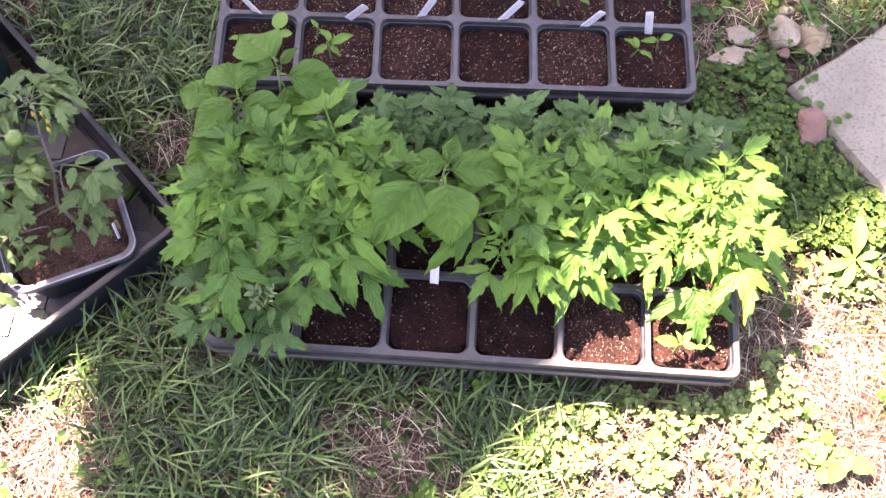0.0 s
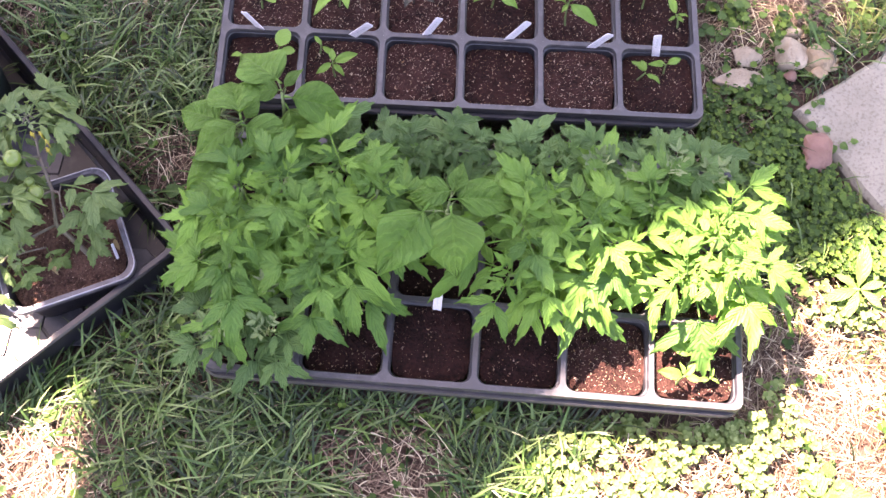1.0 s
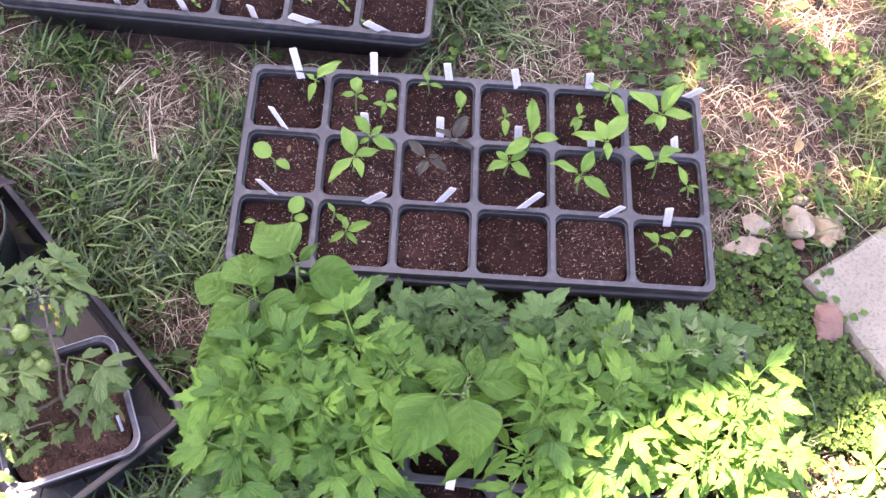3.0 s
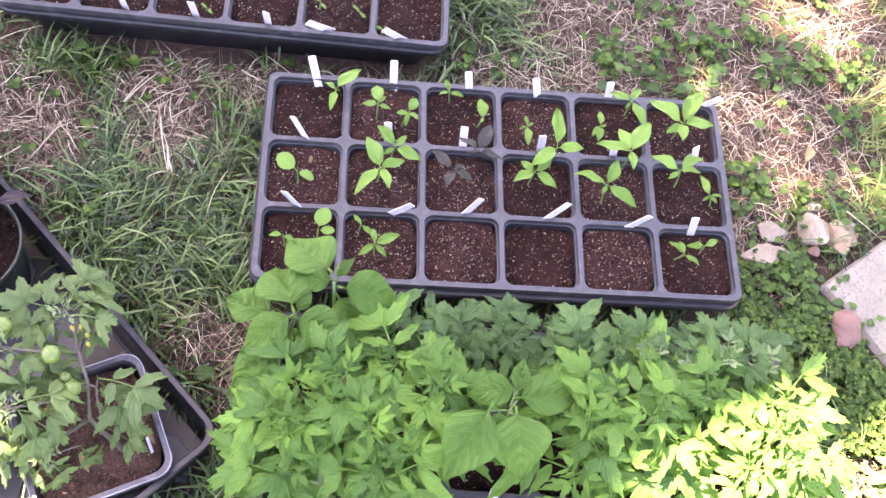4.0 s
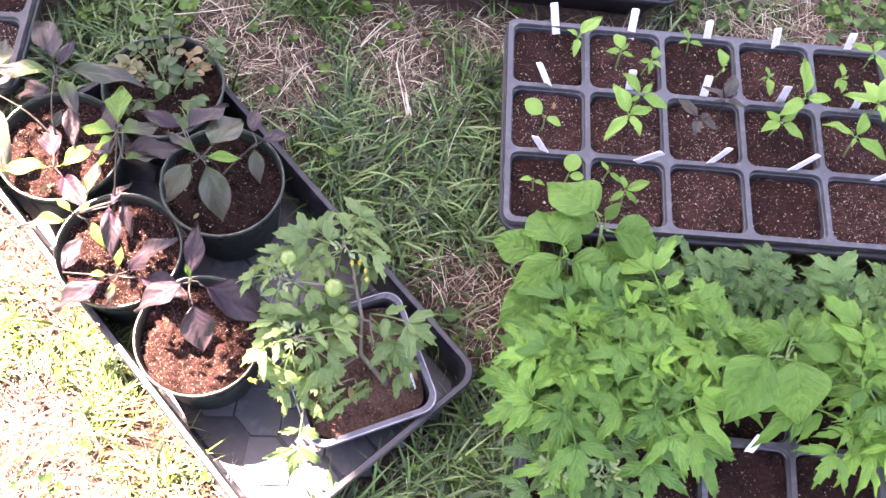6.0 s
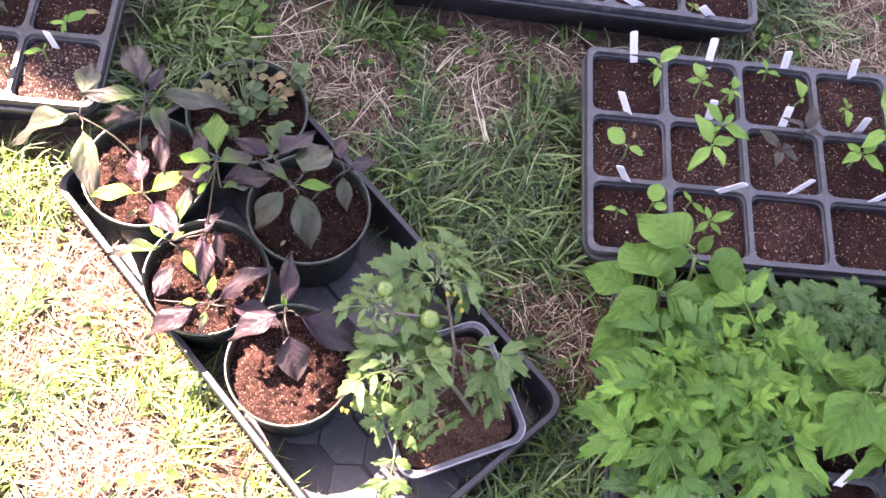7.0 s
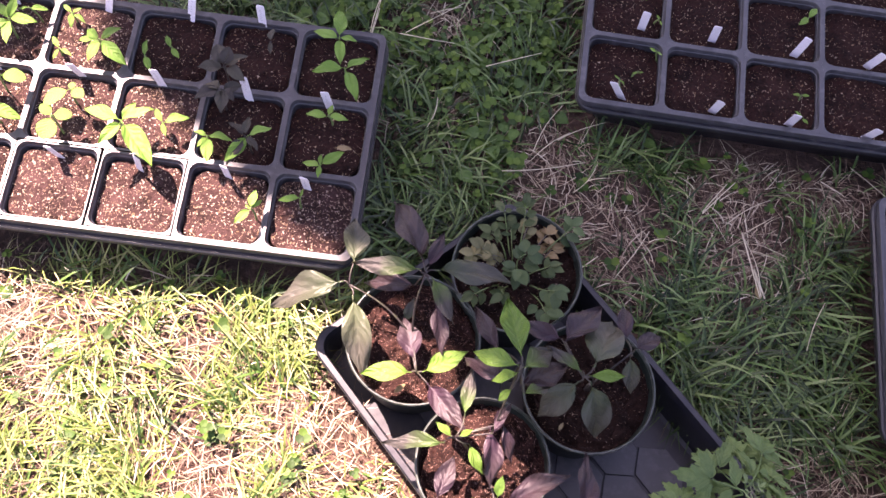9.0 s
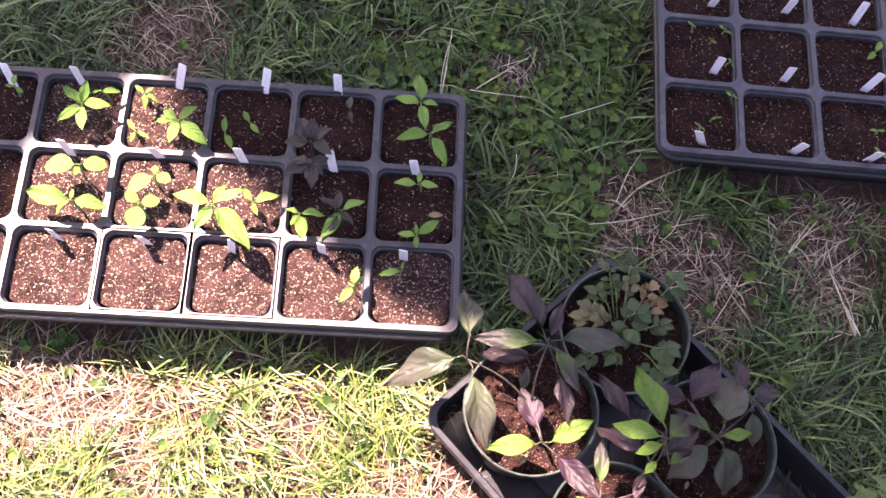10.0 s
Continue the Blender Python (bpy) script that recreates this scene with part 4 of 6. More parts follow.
def broad_leaves(t, *leaves):
    rng = random.Random(len(leaves))
    o, crown = t.matrix_basis.translation, Vector(t["crown"])
    for base_at, tip_at, wide in leaves:
        bm = bmesh.new()
        tube(bm, bent(crown - o - Vector((0, 0, 0.006)), Vector(base_at) - o, 0.002, 3, rng), 0.0009, 0.0007, 5)
        part("leaf_stalk", bm, STEM, t)
        leaf_to(t, BROAD_LEAF, Vector(base_at) * 1.12 - Vector(tip_at) * 0.12, Vector(tip_at) * 1.09 - Vector(base_at) * 0.09, wide * 1.06, rng, 10)


p = broad_plant(0.087, -0.305, 0.147, 0.086, -0.345, "large-leaved seedling with spreading leaves at the tray corner")
broad_leaves(p,
    ((0.080, -0.291, 0.148), (0.040, -0.252, 0.130), 1.35),
    ((0.098, -0.311, 0.148), (0.152, -0.308, 0.128), 1.1),
    ((0.083, -0.302, 0.146), (0.053, -0.301, 0.138), 1.2),
    ((0.090, -0.300, 0.150), (0.102, -0.281, 0.155), 0.8),
    ((0.093, -0.315, 0.132), (0.118, -0.349, 0.110), 1.4))
p = broad_plant(0.053, -0.340, 0.147, 0.075, -0.355, "tall large-leaved seedling leaning past the tray edge")
broad_leaves(p,
    ((0.050, -0.333, 0.151), (0.030, -0.277, 0.122), 1.2),
    ((0.029, -0.336, 0.138), (-0.013, -0.316, 0.122), 1.25),
    ((0.048, -0.345, 0.150), (0.006, -0.372, 0.135), 0.95),
    ((0.058, -0.345, 0.148), (0.099, -0.357, 0.142), 1.4),
    ((0.050, -0.352, 0.135), (0.033, -0.374, 0.114), 1.25),
    ((0.056, -0.336, 0.147), (0.066, -0.315, 0.150), 0.9),
    ((0.040, -0.362, 0.125), (0.000, -0.398, 0.102), 1.1))
p = broad_plant(0.255, -0.424, 0.162, 0.250, -0.440, "large-leaved bright green seedling standing above the tomatoes")
broad_leaves(p,
    ((0.233, -0.429, 0.167), (0.199, -0.485, 0.158), 1.15),
    ((0.259, -0.430, 0.168), (0.267, -0.480, 0.152), 1.55),
    ((0.264, -0.412, 0.162), (0.320, -0.398, 0.148), 1.0),
    ((0.258, -0.404, 0.162), (0.219, -0.408, 0.154), 1.1),
    ((0.261, -0.406, 0.164), (0.267, -0.377, 0.166), 0.9),
    ((0.243, -0.428, 0.164), (0.245, -0.452, 0.155), 1.1))


def pepper_plant(x, y, label, soil=0.062):
    """The rooted main stem of a pepper; its branches follow."""
    rng = random.Random(int(abs(x * 5000)))
    t = thing("pepper_plant", pose(x, y, soil), label, "pepper plant", "peppers in the open tray")
    bm = bmesh.new()
    tube(bm, bent((0, 0, -0.008), (0, 0, 0.026), 0.002, 3, rng), 0.003, 0.0024, 6)
    part("stem", bm, STEM_PURPLE, t)
    return t


def pepper_branch(t, node_at, *leaves):
    """A branch to a node, with leaves of (kind, base, tip, breadth) on short stalks."""
    rng = random.Random(int(abs(node_at[0] * 7000)))
    o = t.matrix_basis.translation
    top = Vector(node_at) - o
    bm = bmesh.new()
    tube(bm, bent((0, 0, 0.022), top, 0.006, 6, rng), 0.0012, 0.0008, 6)
    for kind, base_at, tip_at, wide in leaves:
        tube(bm, bent(top - Vector((0, 0, 0.002)), Vector(base_at) - o, 0.002, 4, rng), 0.0010, 0.0007, 5)
    part("branch", bm, STEM_PURPLE, t)
    kinds = {"g": PURPLE_GREEN_LEAF, "p": PURPLE_LEAF, "l": GREEN_LEAF, "k": GREY_GREEN_LEAF}
    for kind, base_at, tip_at, wide in leaves:
        grow = 0.12 if kind == "l" else 0.08
        leaf_to(t, kinds[kind], base_at, Vector(tip_at) * (1 + grow) - Vector(base_at) * grow, wide * (1.05 if kind == "l" else 0.9), rng, 16)


p = pepper_plant(-0.462, -0.240, "tall purple-leaved pepper branching over the pot rim")
pepper_branch(p, (-0.457, -0.197, 0.145),
    ("p", (-0.461, -0.186, 0.145), (-0.491, -0.122, 0.130), 0.95),
    ("g", (-0.463, -0.194, 0.145), (-0.521, -0.193, 0.130), 0.75),
    ("k", (-0.448, -0.193, 0.145), (-0.383, -0.181, 0.130), 0.9),
    ("p", (-0.455, -0.191, 0.145), (-0.446, -0.159, 0.150), 0.9),
    ("g", (-0.451, -0.200, 0.145), (-0.428, -0.236, 0.140), 0.9),
    ("p", (-0.466, -0.201, 0.120), (-0.514, -0.195, 0.090), 0.8),
    ("p", (-0.445, -0.217, 0.125), (-0.432, -0.258, 0.115), 0.9))
pepper_branch(p, (-0.526, -0.208, 0.115),
    ("k", (-0.525, -0.187, 0.120), (-0.530, -0.140, 0.110), 1.25),
    ("k", (-0.533, -0.206, 0.115), (-0.598, -0.224, 0.085), 1.0),
    ("k", (-0.521, -0.219, 0.115), (-0.503, -0.281, 0.085), 0.9))
pepper_branch(p, (-0.453, -0.276, 0.098),
    ("l", (-0.458, -0.278, 0.100), (-0.499, -0.283, 0.100), 0.95),
    ("l", (-0.447, -0.276, 0.100), (-0.413, -0.258, 0.115), 0.9),
    ("p", (-0.441, -0.288, 0.105), (-0.405, -0.326, 0.115), 0.95),
    ("p", (-0.456, -0.264, 0.095), (-0.472, -0.226, 0.085), 1.3),
    ("k", (-0.471, -0.225, 0.080), (-0.466, -0.204, 0.085), 1.1))
p = pepper_plant(-0.292, -0.262, "compact grey-green and purple pepper with broad leaves")
pepper_branch(p, (-0.306, -0.268, 0.135),
    ("g", (-0.308, -0.264, 0.135), (-0.340, -0.246, 0.135), 0.8),
    ("k", (-0.297, -0.258, 0.135), (-0.280, -0.204, 0.110), 1.35),
    ("l", (-0.300, -0.267, 0.135), (-0.270, -0.261, 0.125), 0.7),
    ("k", (-0.299, -0.273, 0.135), (-0.280, -0.310, 0.090), 1.15),
    ("k", (-0.310, -0.274, 0.135), (-0.337, -0.301, 0.100), 1.15),
    ("p", (-0.328, -0.237, 0.135), (-0.366, -0.230, 0.140), 1.0),
    ("p", (-0.324, -0.237, 0.130), (-0.295, -0.197, 0.115), 1.3))
pepper_branch(p, (-0.259, -0.231, 0.105),
    ("k", (-0.260, -0.235, 0.105), (-0.253, -0.263, 0.085), 1.1),
    ("p", (-0.255, -0.226, 0.100), (-0.230, -0.205, 0.085), 1.2),
    ("p", (-0.264, -0.218, 0.100), (-0.267, -0.183, 0.090), 1.0))
p = pepper_plant(-0.384, -0.350, "purple pepper with bright young leaves, partly sunlit", 0.058)
pepper_branch(p, (-0.367, -0.284, 0.200),
    ("l", (-0.368, -0.276, 0.200), (-0.381, -0.225, 0.170), 0.8),
    ("l", (-0.370, -0.285, 0.200), (-0.403, -0.274, 0.180), 0.85),
    ("g", (-0.364, -0.286, 0.200), (-0.342, -0.260, 0.170), 1.2),
    ("l", (-0.369, -0.291, 0.200), (-0.387, -0.296, 0.185), 0.9),
    ("l", (-0.372, -0.303, 0.190), (-0.381, -0.312, 0.185), 1.1),
    ("p", (-0.364, -0.296, 0.180), (-0.325, -0.265, 0.140), 0.95),
    ("p", (-0.378, -0.292, 0.170), (-0.409, -0.266, 0.140), 1.2),
    ("g", (-0.361, -0.304, 0.185), (-0.339, -0.290, 0.165), 0.9),
    ("p", (-0.383, -0.261, 0.150), (-0.408, -0.220, 0.130), 0.75))
pepper_branch(p, (-0.411, -0.336, 0.125),
    ("g", (-0.405, -0.316, 0.125), (-0.404, -0.274, 0.120), 0.75),
    ("l", (-0.414, -0.337, 0.130), (-0.428, -0.328, 0.135), 0.9),
    ("l", (-0.408, -0.336, 0.130), (-0.398, -0.330, 0.135), 0.9),
    ("g", (-0.420, -0.341, 0.120), (-0.470, -0.343, 0.095), 0.7),
    ("p", (-0.379, -0.330, 0.135), (-0.368, -0.300, 0.130), 0.75),
    ("p", (-0.382, -0.325, 0.130), (-0.372, -0.369, 0.110), 0.9),
    ("p", (-0.371, -0.320, 0.130), (-0.360, -0.346, 0.110), 0.8),
    ("l", (-0.398, -0.339, 0.120), (-0.385, -0.360, 0.110), 0.8))
pepper_branch(p, (-0.369, -0.384, 0.100),
    ("p", (-0.358, -0.382, 0.105), (-0.315, -0.357, 0.135), 0.95),
    ("p", (-0.377, -0.389, 0.100), (-0.425, -0.414, 0.075), 1.0),
    ("p", (-0.419, -0.387, 0.100), (-0.410, -0.350, 0.100), 1.15),
    ("p", (-0.349, -0.385, 0.100), (-0.298, -0.399, 0.100), 1.05),
    ("l", (-0.367, -0.380, 0.105), (-0.366, -0.363, 0.115), 0.9),
    ("g", (-0.370, -0.392, 0.100), (-0.373, -0.410, 0.090), 0.9),
    ("l", (-0.378, -0.385, 0.100), (-0.394, -0.386, 0.100), 0.9))
p = pepper_plant(-0.288, -0.425, "sparse dark purple pepper with four drooping leaves")
pepper_branch(p, (-0.293, -0.395, 0.130),
    ("p", (-0.293, -0.391, 0.130), (-0.296, -0.338, 0.125), 0.85),
    ("p", (-0.296, -0.397, 0.130), (-0.340, -0.419, 0.110), 1.15),
    ("p", (-0.282, -0.398, 0.130), (-0.216, -0.412, 0.100), 1.15),
    ("p", (-0.287, -0.416, 0.130), (-0.276, -0.448, 0.100), 1.7),
    ("l", (-0.293, -0.392, 0.130), (-0.297, -0.383, 0.140), 0.7))


def shrub_spray(t, kind, at, n):
    """A thin twig from the pot's middle to a point, with small leaves in pairs towards its end."""
    rng = random.Random(int(abs(at[0] * 9000 + at[1] * 4000)))
    o = t.matrix_basis.translation
    top = Vector(at) - o
    root = Vector((top.x * 0.3, top.y * 0.3, -0.004))
    bm = bmesh.new()
    tube(bm, bent(root, top, 0.005, 5, rng), 0.0009, 0.0005, 5)
    part("twig", bm, STEM_GREY if kind in ("tan", "dry") else STEM, t)
    meshes = {"pale": PALE_LEAF, "blue": BLUE_LEAF, "tan": CREAM_LEAF, "dry": TAN_LEAF}[kind]
    out = math.degrees(math.atan2(top.y, top.x))
    for i in range(n + 2):
        p = root.lerp(top, 1.0 - 0.16 * (i // 2))
        set_leaf(t, meshes, p, out + (1 if i % 2 else -1) * rng.uniform(25, 80), rng.uniform(0.013, 0.019) * (1.1 if kind == "blue" else 0.75), rng.uniform(-12, 25), rng.uniform(-25, 25), rng, 1.15)
    set_leaf(t, meshes, top, out + rng.uniform(-30, 30), 0.016, rng.uniform(0, 30), 0, rng, 1.15)


p = thing("shrub_cutting", pose(-0.371, -0.156, 0.062), "small shrub cutting with pale oval and some dry tan leaves", "shrub")
shrub_spray(p, "pale", (-0.391, -0.107, 0.100), 4)
shrub_spray(p, "pale", (-0.371, -0.098, 0.100), 3)
shrub_spray(p, "tan", (-0.408, -0.143, 0.090), 6)
shrub_spray(p, "tan", (-0.397, -0.147, 0.085), 5)
shrub_spray(p, "tan", (-0.415, -0.150, 0.090), 3)
shrub_spray(p, "pale", (-0.400, -0.126, 0.090), 4)
shrub_spray(p, "blue", (-0.366, -0.147, 0.100), 5)
shrub_spray(p, "blue", (-0.372, -0.158, 0.090), 4)
shrub_spray(p, "pale", (-0.343, -0.155, 0.095), 3)
shrub_spray(p, "blue", (-0.333, -0.174, 0.085), 4)
shrub_spray(p, "blue", (-0.340, -0.195, 0.080), 3)
shrub_spray(p, "pale", (-0.409, -0.189, 0.085), 4)
shrub_spray(p, "pale", (-0.382, -0.185, 0.085), 5)
shrub_spray(p, "dry", (-0.346, -0.114, 0.075), 5)
shrub_spray(p, "dry", (-0.339, -0.126, 0.070), 4)
shrub_spray(p, "tan", (-0.366, -0.111, 0.080), 3)
shrub_spray(p, "blue", (-0.323, -0.106, 0.085), 3)
shrub_spray(p, "pale", (-0.382, -0.117, 0.085), 3)


def tomato_branch(t, node_at, *leaves):
    """A side branch of the potted tomato, with compound leaves from base to tip."""
    rng = random.Random(int(abs(node_at[0] * 8000)))
    o = t.matrix_basis.translation
    node_at = Vector(node_at)
    bm = bmesh.new()
    near = min(TOMATO_STEM, key=lambda q: (Vector(q) - node_at).length + 2.0 * max(0, q[2] - node_at.z))
    tube(bm, bent(Vector(near) - o, node_at - o, 0.006, 6, rng), 0.0013, 0.0009, 6)
    for base_at, tip_at in leaves:
        tube(bm, bent(node_at - o, Vector(base_at) - o, 0.002, 3, rng), 0.0009, 0.0007, 5)
    part("branch", bm, STEM_GREY, t)
    for base_at, tip_at in leaves:
        leaf_to(t, TOMATO_OLD_LEAF, base_at, tip_at, rng.uniform(1.05, 1.25), rng, 25)
        a, b = Vector(base_at), Vector(tip_at)
        side = Vector((a.y - b.y, b.x - a.x, 0)) * rng.choice((-1, 1)) * rng.uniform(0.3, 0.6)
        for k in (1, -1) if len(leaves) > 4 else (1,) if len(leaves) > 2 else ():
            leaf_to(t, TOMATO_OLD_LEAF, a - Vector((0, 0, 0.012)), a.lerp(b, 0.8) + side * k - Vector((0, 0, 0.02)), 1.2, rng, 25)
    if len(leaves) > 3:
        for k in range(4):
            set_leaf(t, TOMATO_BUD_LEAF, node_at - o, 90 * k + rng.uniform(0, 60), rng.uniform(0.016, 0.026), rng.uniform(15, 55), 0, rng)


TOMATO_STEM = ((-0.105, -0.449, 0.045), (-0.131, -0.432, 0.075), (-0.132, -0.406, 0.100), (-0.141, -0.382, 0.125))
p = thing("tomato_plant", pose(-0.105, -0.449, 0.038), "leggy potted tomato with small green fruit and yellow flowers", "tomato plant")
bm = bmesh.new()
tube(bm, [Vector(q) - Vector((-0.105, -0.449, 0.038)) for q in ((-0.103, -0.450, 0.030),) + TOMATO_STEM], 0.0032, 0.0016, 8)
part("stem", bm, STEM_GREY, p)
tomato_branch(p, (-0.211, -0.387, 0.140),
    ((-0.211, -0.387, 0.140), (-0.252, -0.389, 0.125)),
    ((-0.209, -0.384, 0.140), (-0.225, -0.346, 0.130)),
    ((-0.210, -0.389, 0.140), (-0.209, -0.424, 0.120)),
    ((-0.203, -0.389, 0.140), (-0.170, -0.403, 0.125)))
tomato_branch(p, (-0.156, -0.348, 0.140),
    ((-0.159, -0.350, 0.140), (-0.217, -0.339, 0.135)),
    ((-0.157, -0.344, 0.140), (-0.139, -0.293, 0.110)),
    ((-0.158, -0.355, 0.140), (-0.183, -0.377, 0.120)),
    ((-0.151, -0.354, 0.140), (-0.112, -0.352, 0.120)),
    ((-0.148, -0.348, 0.140), (-0.128, -0.325, 0.120)))
tomato_branch(p, (-0.187, -0.442, 0.135),
    ((-0.192, -0.443, 0.135), (-0.234, -0.459, 0.110)),
    ((-0.192, -0.443, 0.135), (-0.222, -0.413, 0.120)),
    ((-0.187, -0.440, 0.135), (-0.136, -0.421, 0.110)),
    ((-0.191, -0.448, 0.135), (-0.199, -0.478, 0.100)),
    ((-0.179, -0.444, 0.135), (-0.158, -0.475, 0.100)))
tomato_branch(p, (-0.158, -0.472, 0.090),
    ((-0.166, -0.473, 0.090), (-0.214, -0.479, 0.070)),
    ((-0.158, -0.472, 0.090), (-0.171, -0.496, 0.070)),
    ((-0.158, -0.473, 0.090), (-0.142, -0.489, 0.065)),
    ((-0.134, -0.458, 0.080), (-0.124, -0.471, 0.060)))
tomato_branch(p, (-0.123, -0.416, 0.100),
    ((-0.125, -0.399, 0.100), (-0.061, -0.418, 0.100)),
    ((-0.115, -0.438, 0.085), (-0.071, -0.441, 0.075)),
    ((-0.120, -0.431, 0.085), (-0.108, -0.399, 0.085)))
tomato_branch(p, (-0.178, -0.411, 0.100),
    ((-0.176, -0.422, 0.100), (-0.166, -0.373, 0.100)),
    ((-0.165, -0.379, 0.110), (-0.180, -0.424, 0.100)),
    ((-0.149, -0.416, 0.090), (-0.172, -0.387, 0.085)))
tomato_branch(p, (-0.180, -0.488, 0.080),
    ((-0.179, -0.494, 0.070), (-0.184, -0.548, 0.044)))


def green_fruit(t, x, y, z, r, stem_at):
    o = t.matrix_basis.translation
    c = Vector((x, y, z)) - o
    bm = bmesh.new()
    bmesh.ops.create_uvsphere(bm, u_segments=16, v_segments=10, radius=r)
    for v in bm.verts:
        v.co.z *= 0.9
        v.co += c
    fruit = part("fruit", bm, FRUIT, t, "small unripe green tomato")
    bm = bmesh.new()
    top = c + Vector((0, 0, r * 0.86))
    for k in range(5):
        a = k * 1.2566 + x * 50
        d, s = Vector((math.cos(a), math.sin(a), -0.25)), Vector((-math.sin(a), math.cos(a), 0)) * r * 0.16
        bm.faces.new([bm.verts.new(top + q) for q in (-s * 0.5, d * r * 0.5 - s, d * r * 1.05, d * r * 0.5 + s)])
    tube(bm, [top, top.lerp(Vector(stem_at) - o, 0.5) + Vector((0, 0, 0.004)), Vector(stem_at) - o], 0.0009, 0.0009, 5)
    part("calyx", bm, STEM, fruit, "green star-shaped calyx on its stalk")


def yellow_flower(t, x, y, z):
    c = Vector((x, y, z)) - t.matrix_basis.translation
    bm = bmesh.new()
    for k in range(5):
        a = k * 1.2566 + x * 90
        d = Vector((math.cos(a), math.sin(a), -0.5)) * 0.8
        s = Vector((-math.sin(a), math.cos(a), 0)) * 0.0008
        bm.faces.new([bm.verts.new(c + q) for q in (-s * 0.4, d * 0.0017 - s, d * 0.0034, d * 0.0017 + s)])
    tube(bm, [c - Vector((0, 0, 0.012)), c + Vector((0, 0, 0.003))], 0.0008, 0.0012, 5)
    part("flower", bm, FLOWER, t, "small yellow star-shaped flower")


green_fruit(p, -0.204, -0.371, 0.149, 0.0075, (-0.200, -0.385, 0.140))
green_fruit(p, -0.160, -0.392, 0.140, 0.0085, (-0.141, -0.384, 0.122))
green_fruit(p, -0.143, -0.414, 0.112, 0.0080, (-0.133, -0.404, 0.100))
green_fruit(p, -0.150, -0.404, 0.114, 0.0050, (-0.133, -0.404, 0.100))
for x, y, z in ((-0.146, -0.366, 0.142), (-0.133, -0.370, 0.136), (-0.131, -0.378, 0.135), (-0.139, -0.364, 0.140), (-0.227, -0.468, 0.075), (-0.232, -0.466, 0.072), (-0.223, -0.462, 0.078), (-0.200, -0.476, 0.09), (-0.166, -0.432, 0.1)):
    yellow_flower(p, x, y, z)
plant_label(-0.077, -0.447, -0.081, -0.439, False, 0.045, 0.051, 74)


# ---------- dry leaves ----------
def dry_leaf(x, y, z, az, length, label="curled dry tan leaf lying on soil"):
    rng = random.Random(int(x * 999))
    ob = new("dry_leaf", rng.choice(TAN_LEAF))
    ob.matrix_basis = Matrix.Translation((x, y, z)) @ Euler((0.15, -0.1, radians(az))).to_matrix().to_4x4() @ Matrix.Diagonal((length, length * 0.8, length, 1))
    tagged(ob, label, "dry leaf")


dry_leaf(-0.140, -0.457, 0.05, 297, 0.020)
dry_leaf(-0.082, -0.431, 0.046, 302, 0.015, "pale dry leaf lying on soil by the pot rim")
dry_leaf(-0.315, -0.305, 0.068, 61, 0.010)
dry_leaf(-0.571, -0.045, 0.062, 7, 0.017, "withered brown leaf lying in a cell")
dry_leaf(-0.472, -0.293, 0.07, 48, 0.015)
dry_leaf(0.655, -0.035, 0.004, 70, 0.032, "dry brown oak leaf lying in straw")
dry_leaf(0.710, -0.124, 0.0, 240, 0.016, "dry brown leaf between the stones")
dry_leaf(-0.114, -0.107, 0.006, 292, 0.018, "pale dry stalk on bare earth")
dry_leaf(0.120, 0.070, 0.06, 309, 0.013)
dry_leaf(0.049, -0.127, 0.06, 85, 0.012)
dry_leaf(-0.152, -0.091, 0.002, 340, 0.015, "crumpled dry leaf on bare earth")
dry_leaf(-0.338, -0.095, 0.068, 293, 0.023)
dry_leaf(-0.349, -0.102, 0.068, 261, 0.018)
dry_leaf(-0.401, -0.131, 0.07, 227, 0.016)


def dry_stalk(x0, y0, x1, y1, z, r=0.001):
    rng = random.Random(int(x0 * 5000))
    bm = bmesh.new()
    c0 = Vector(((x0 + x1) / 2, (y0 + y1) / 2, z))
    tube(bm, [p - c0 for p in bent((x0, y0, z), (x1, y1, z + 0.006), 0.004, 6, rng)], r, r * 0.6, 5)
    ob = new("dry_stalk", mesh_of("dry_stalk", bm, STRAW_PALE))
    ob.matrix_basis = Matrix.Translation(c0)
    tagged(ob, "long pale dry stalk lying across the grass", "stalk")


dry_stalk(-0.554, 0.209, -0.564, 0.123, 0.008, 0.0006)
dry_stalk(-0.174, -0.034, -0.141, 0.006, 0.008, 0.0008)
dry_stalk(-0.115, -0.099, -0.106, -0.124, 0.008, 0.0013)
dry_stalk(-0.045, 0.025, -0.022, 0.008, 0.008, 0.0008)
dry_stalk(0.696, -0.101, 0.738, -0.147, 0.008, 0.0006)
dry_stalk(-0.563, 0.124, -0.558, 0.164, 0.008, 0.0006)
dry_stalk(-0.465, 0.185, -0.500, 0.166, 0.008, 0.0006)
dry_stalk(-0.338, 0.030, -0.284, 0.059, 0.008, 0.0005)
dry_stalk(-0.130, -0.050, -0.111, -0.124, 0.008, 0.0010)
dry_stalk(-0.325, 0.041, -0.365, -0.002, 0.008, 0.0007)
dry_stalk(-0.174, -0.032, -0.150, 0.003, 0.008, 0.0007)
dry_stalk(-0.116, -0.090, -0.110, -0.122, 0.008, 0.0012)
dry_stalk(0.243, -0.586, 0.279, -0.625, 0.008, 0.0005)
dry_stalk(0.579, -0.100, 0.608, -0.121, 0.008, 0.0005)
dry_stalk(-0.563, 0.122, -0.555, 0.209, 0.014, 0.0006)
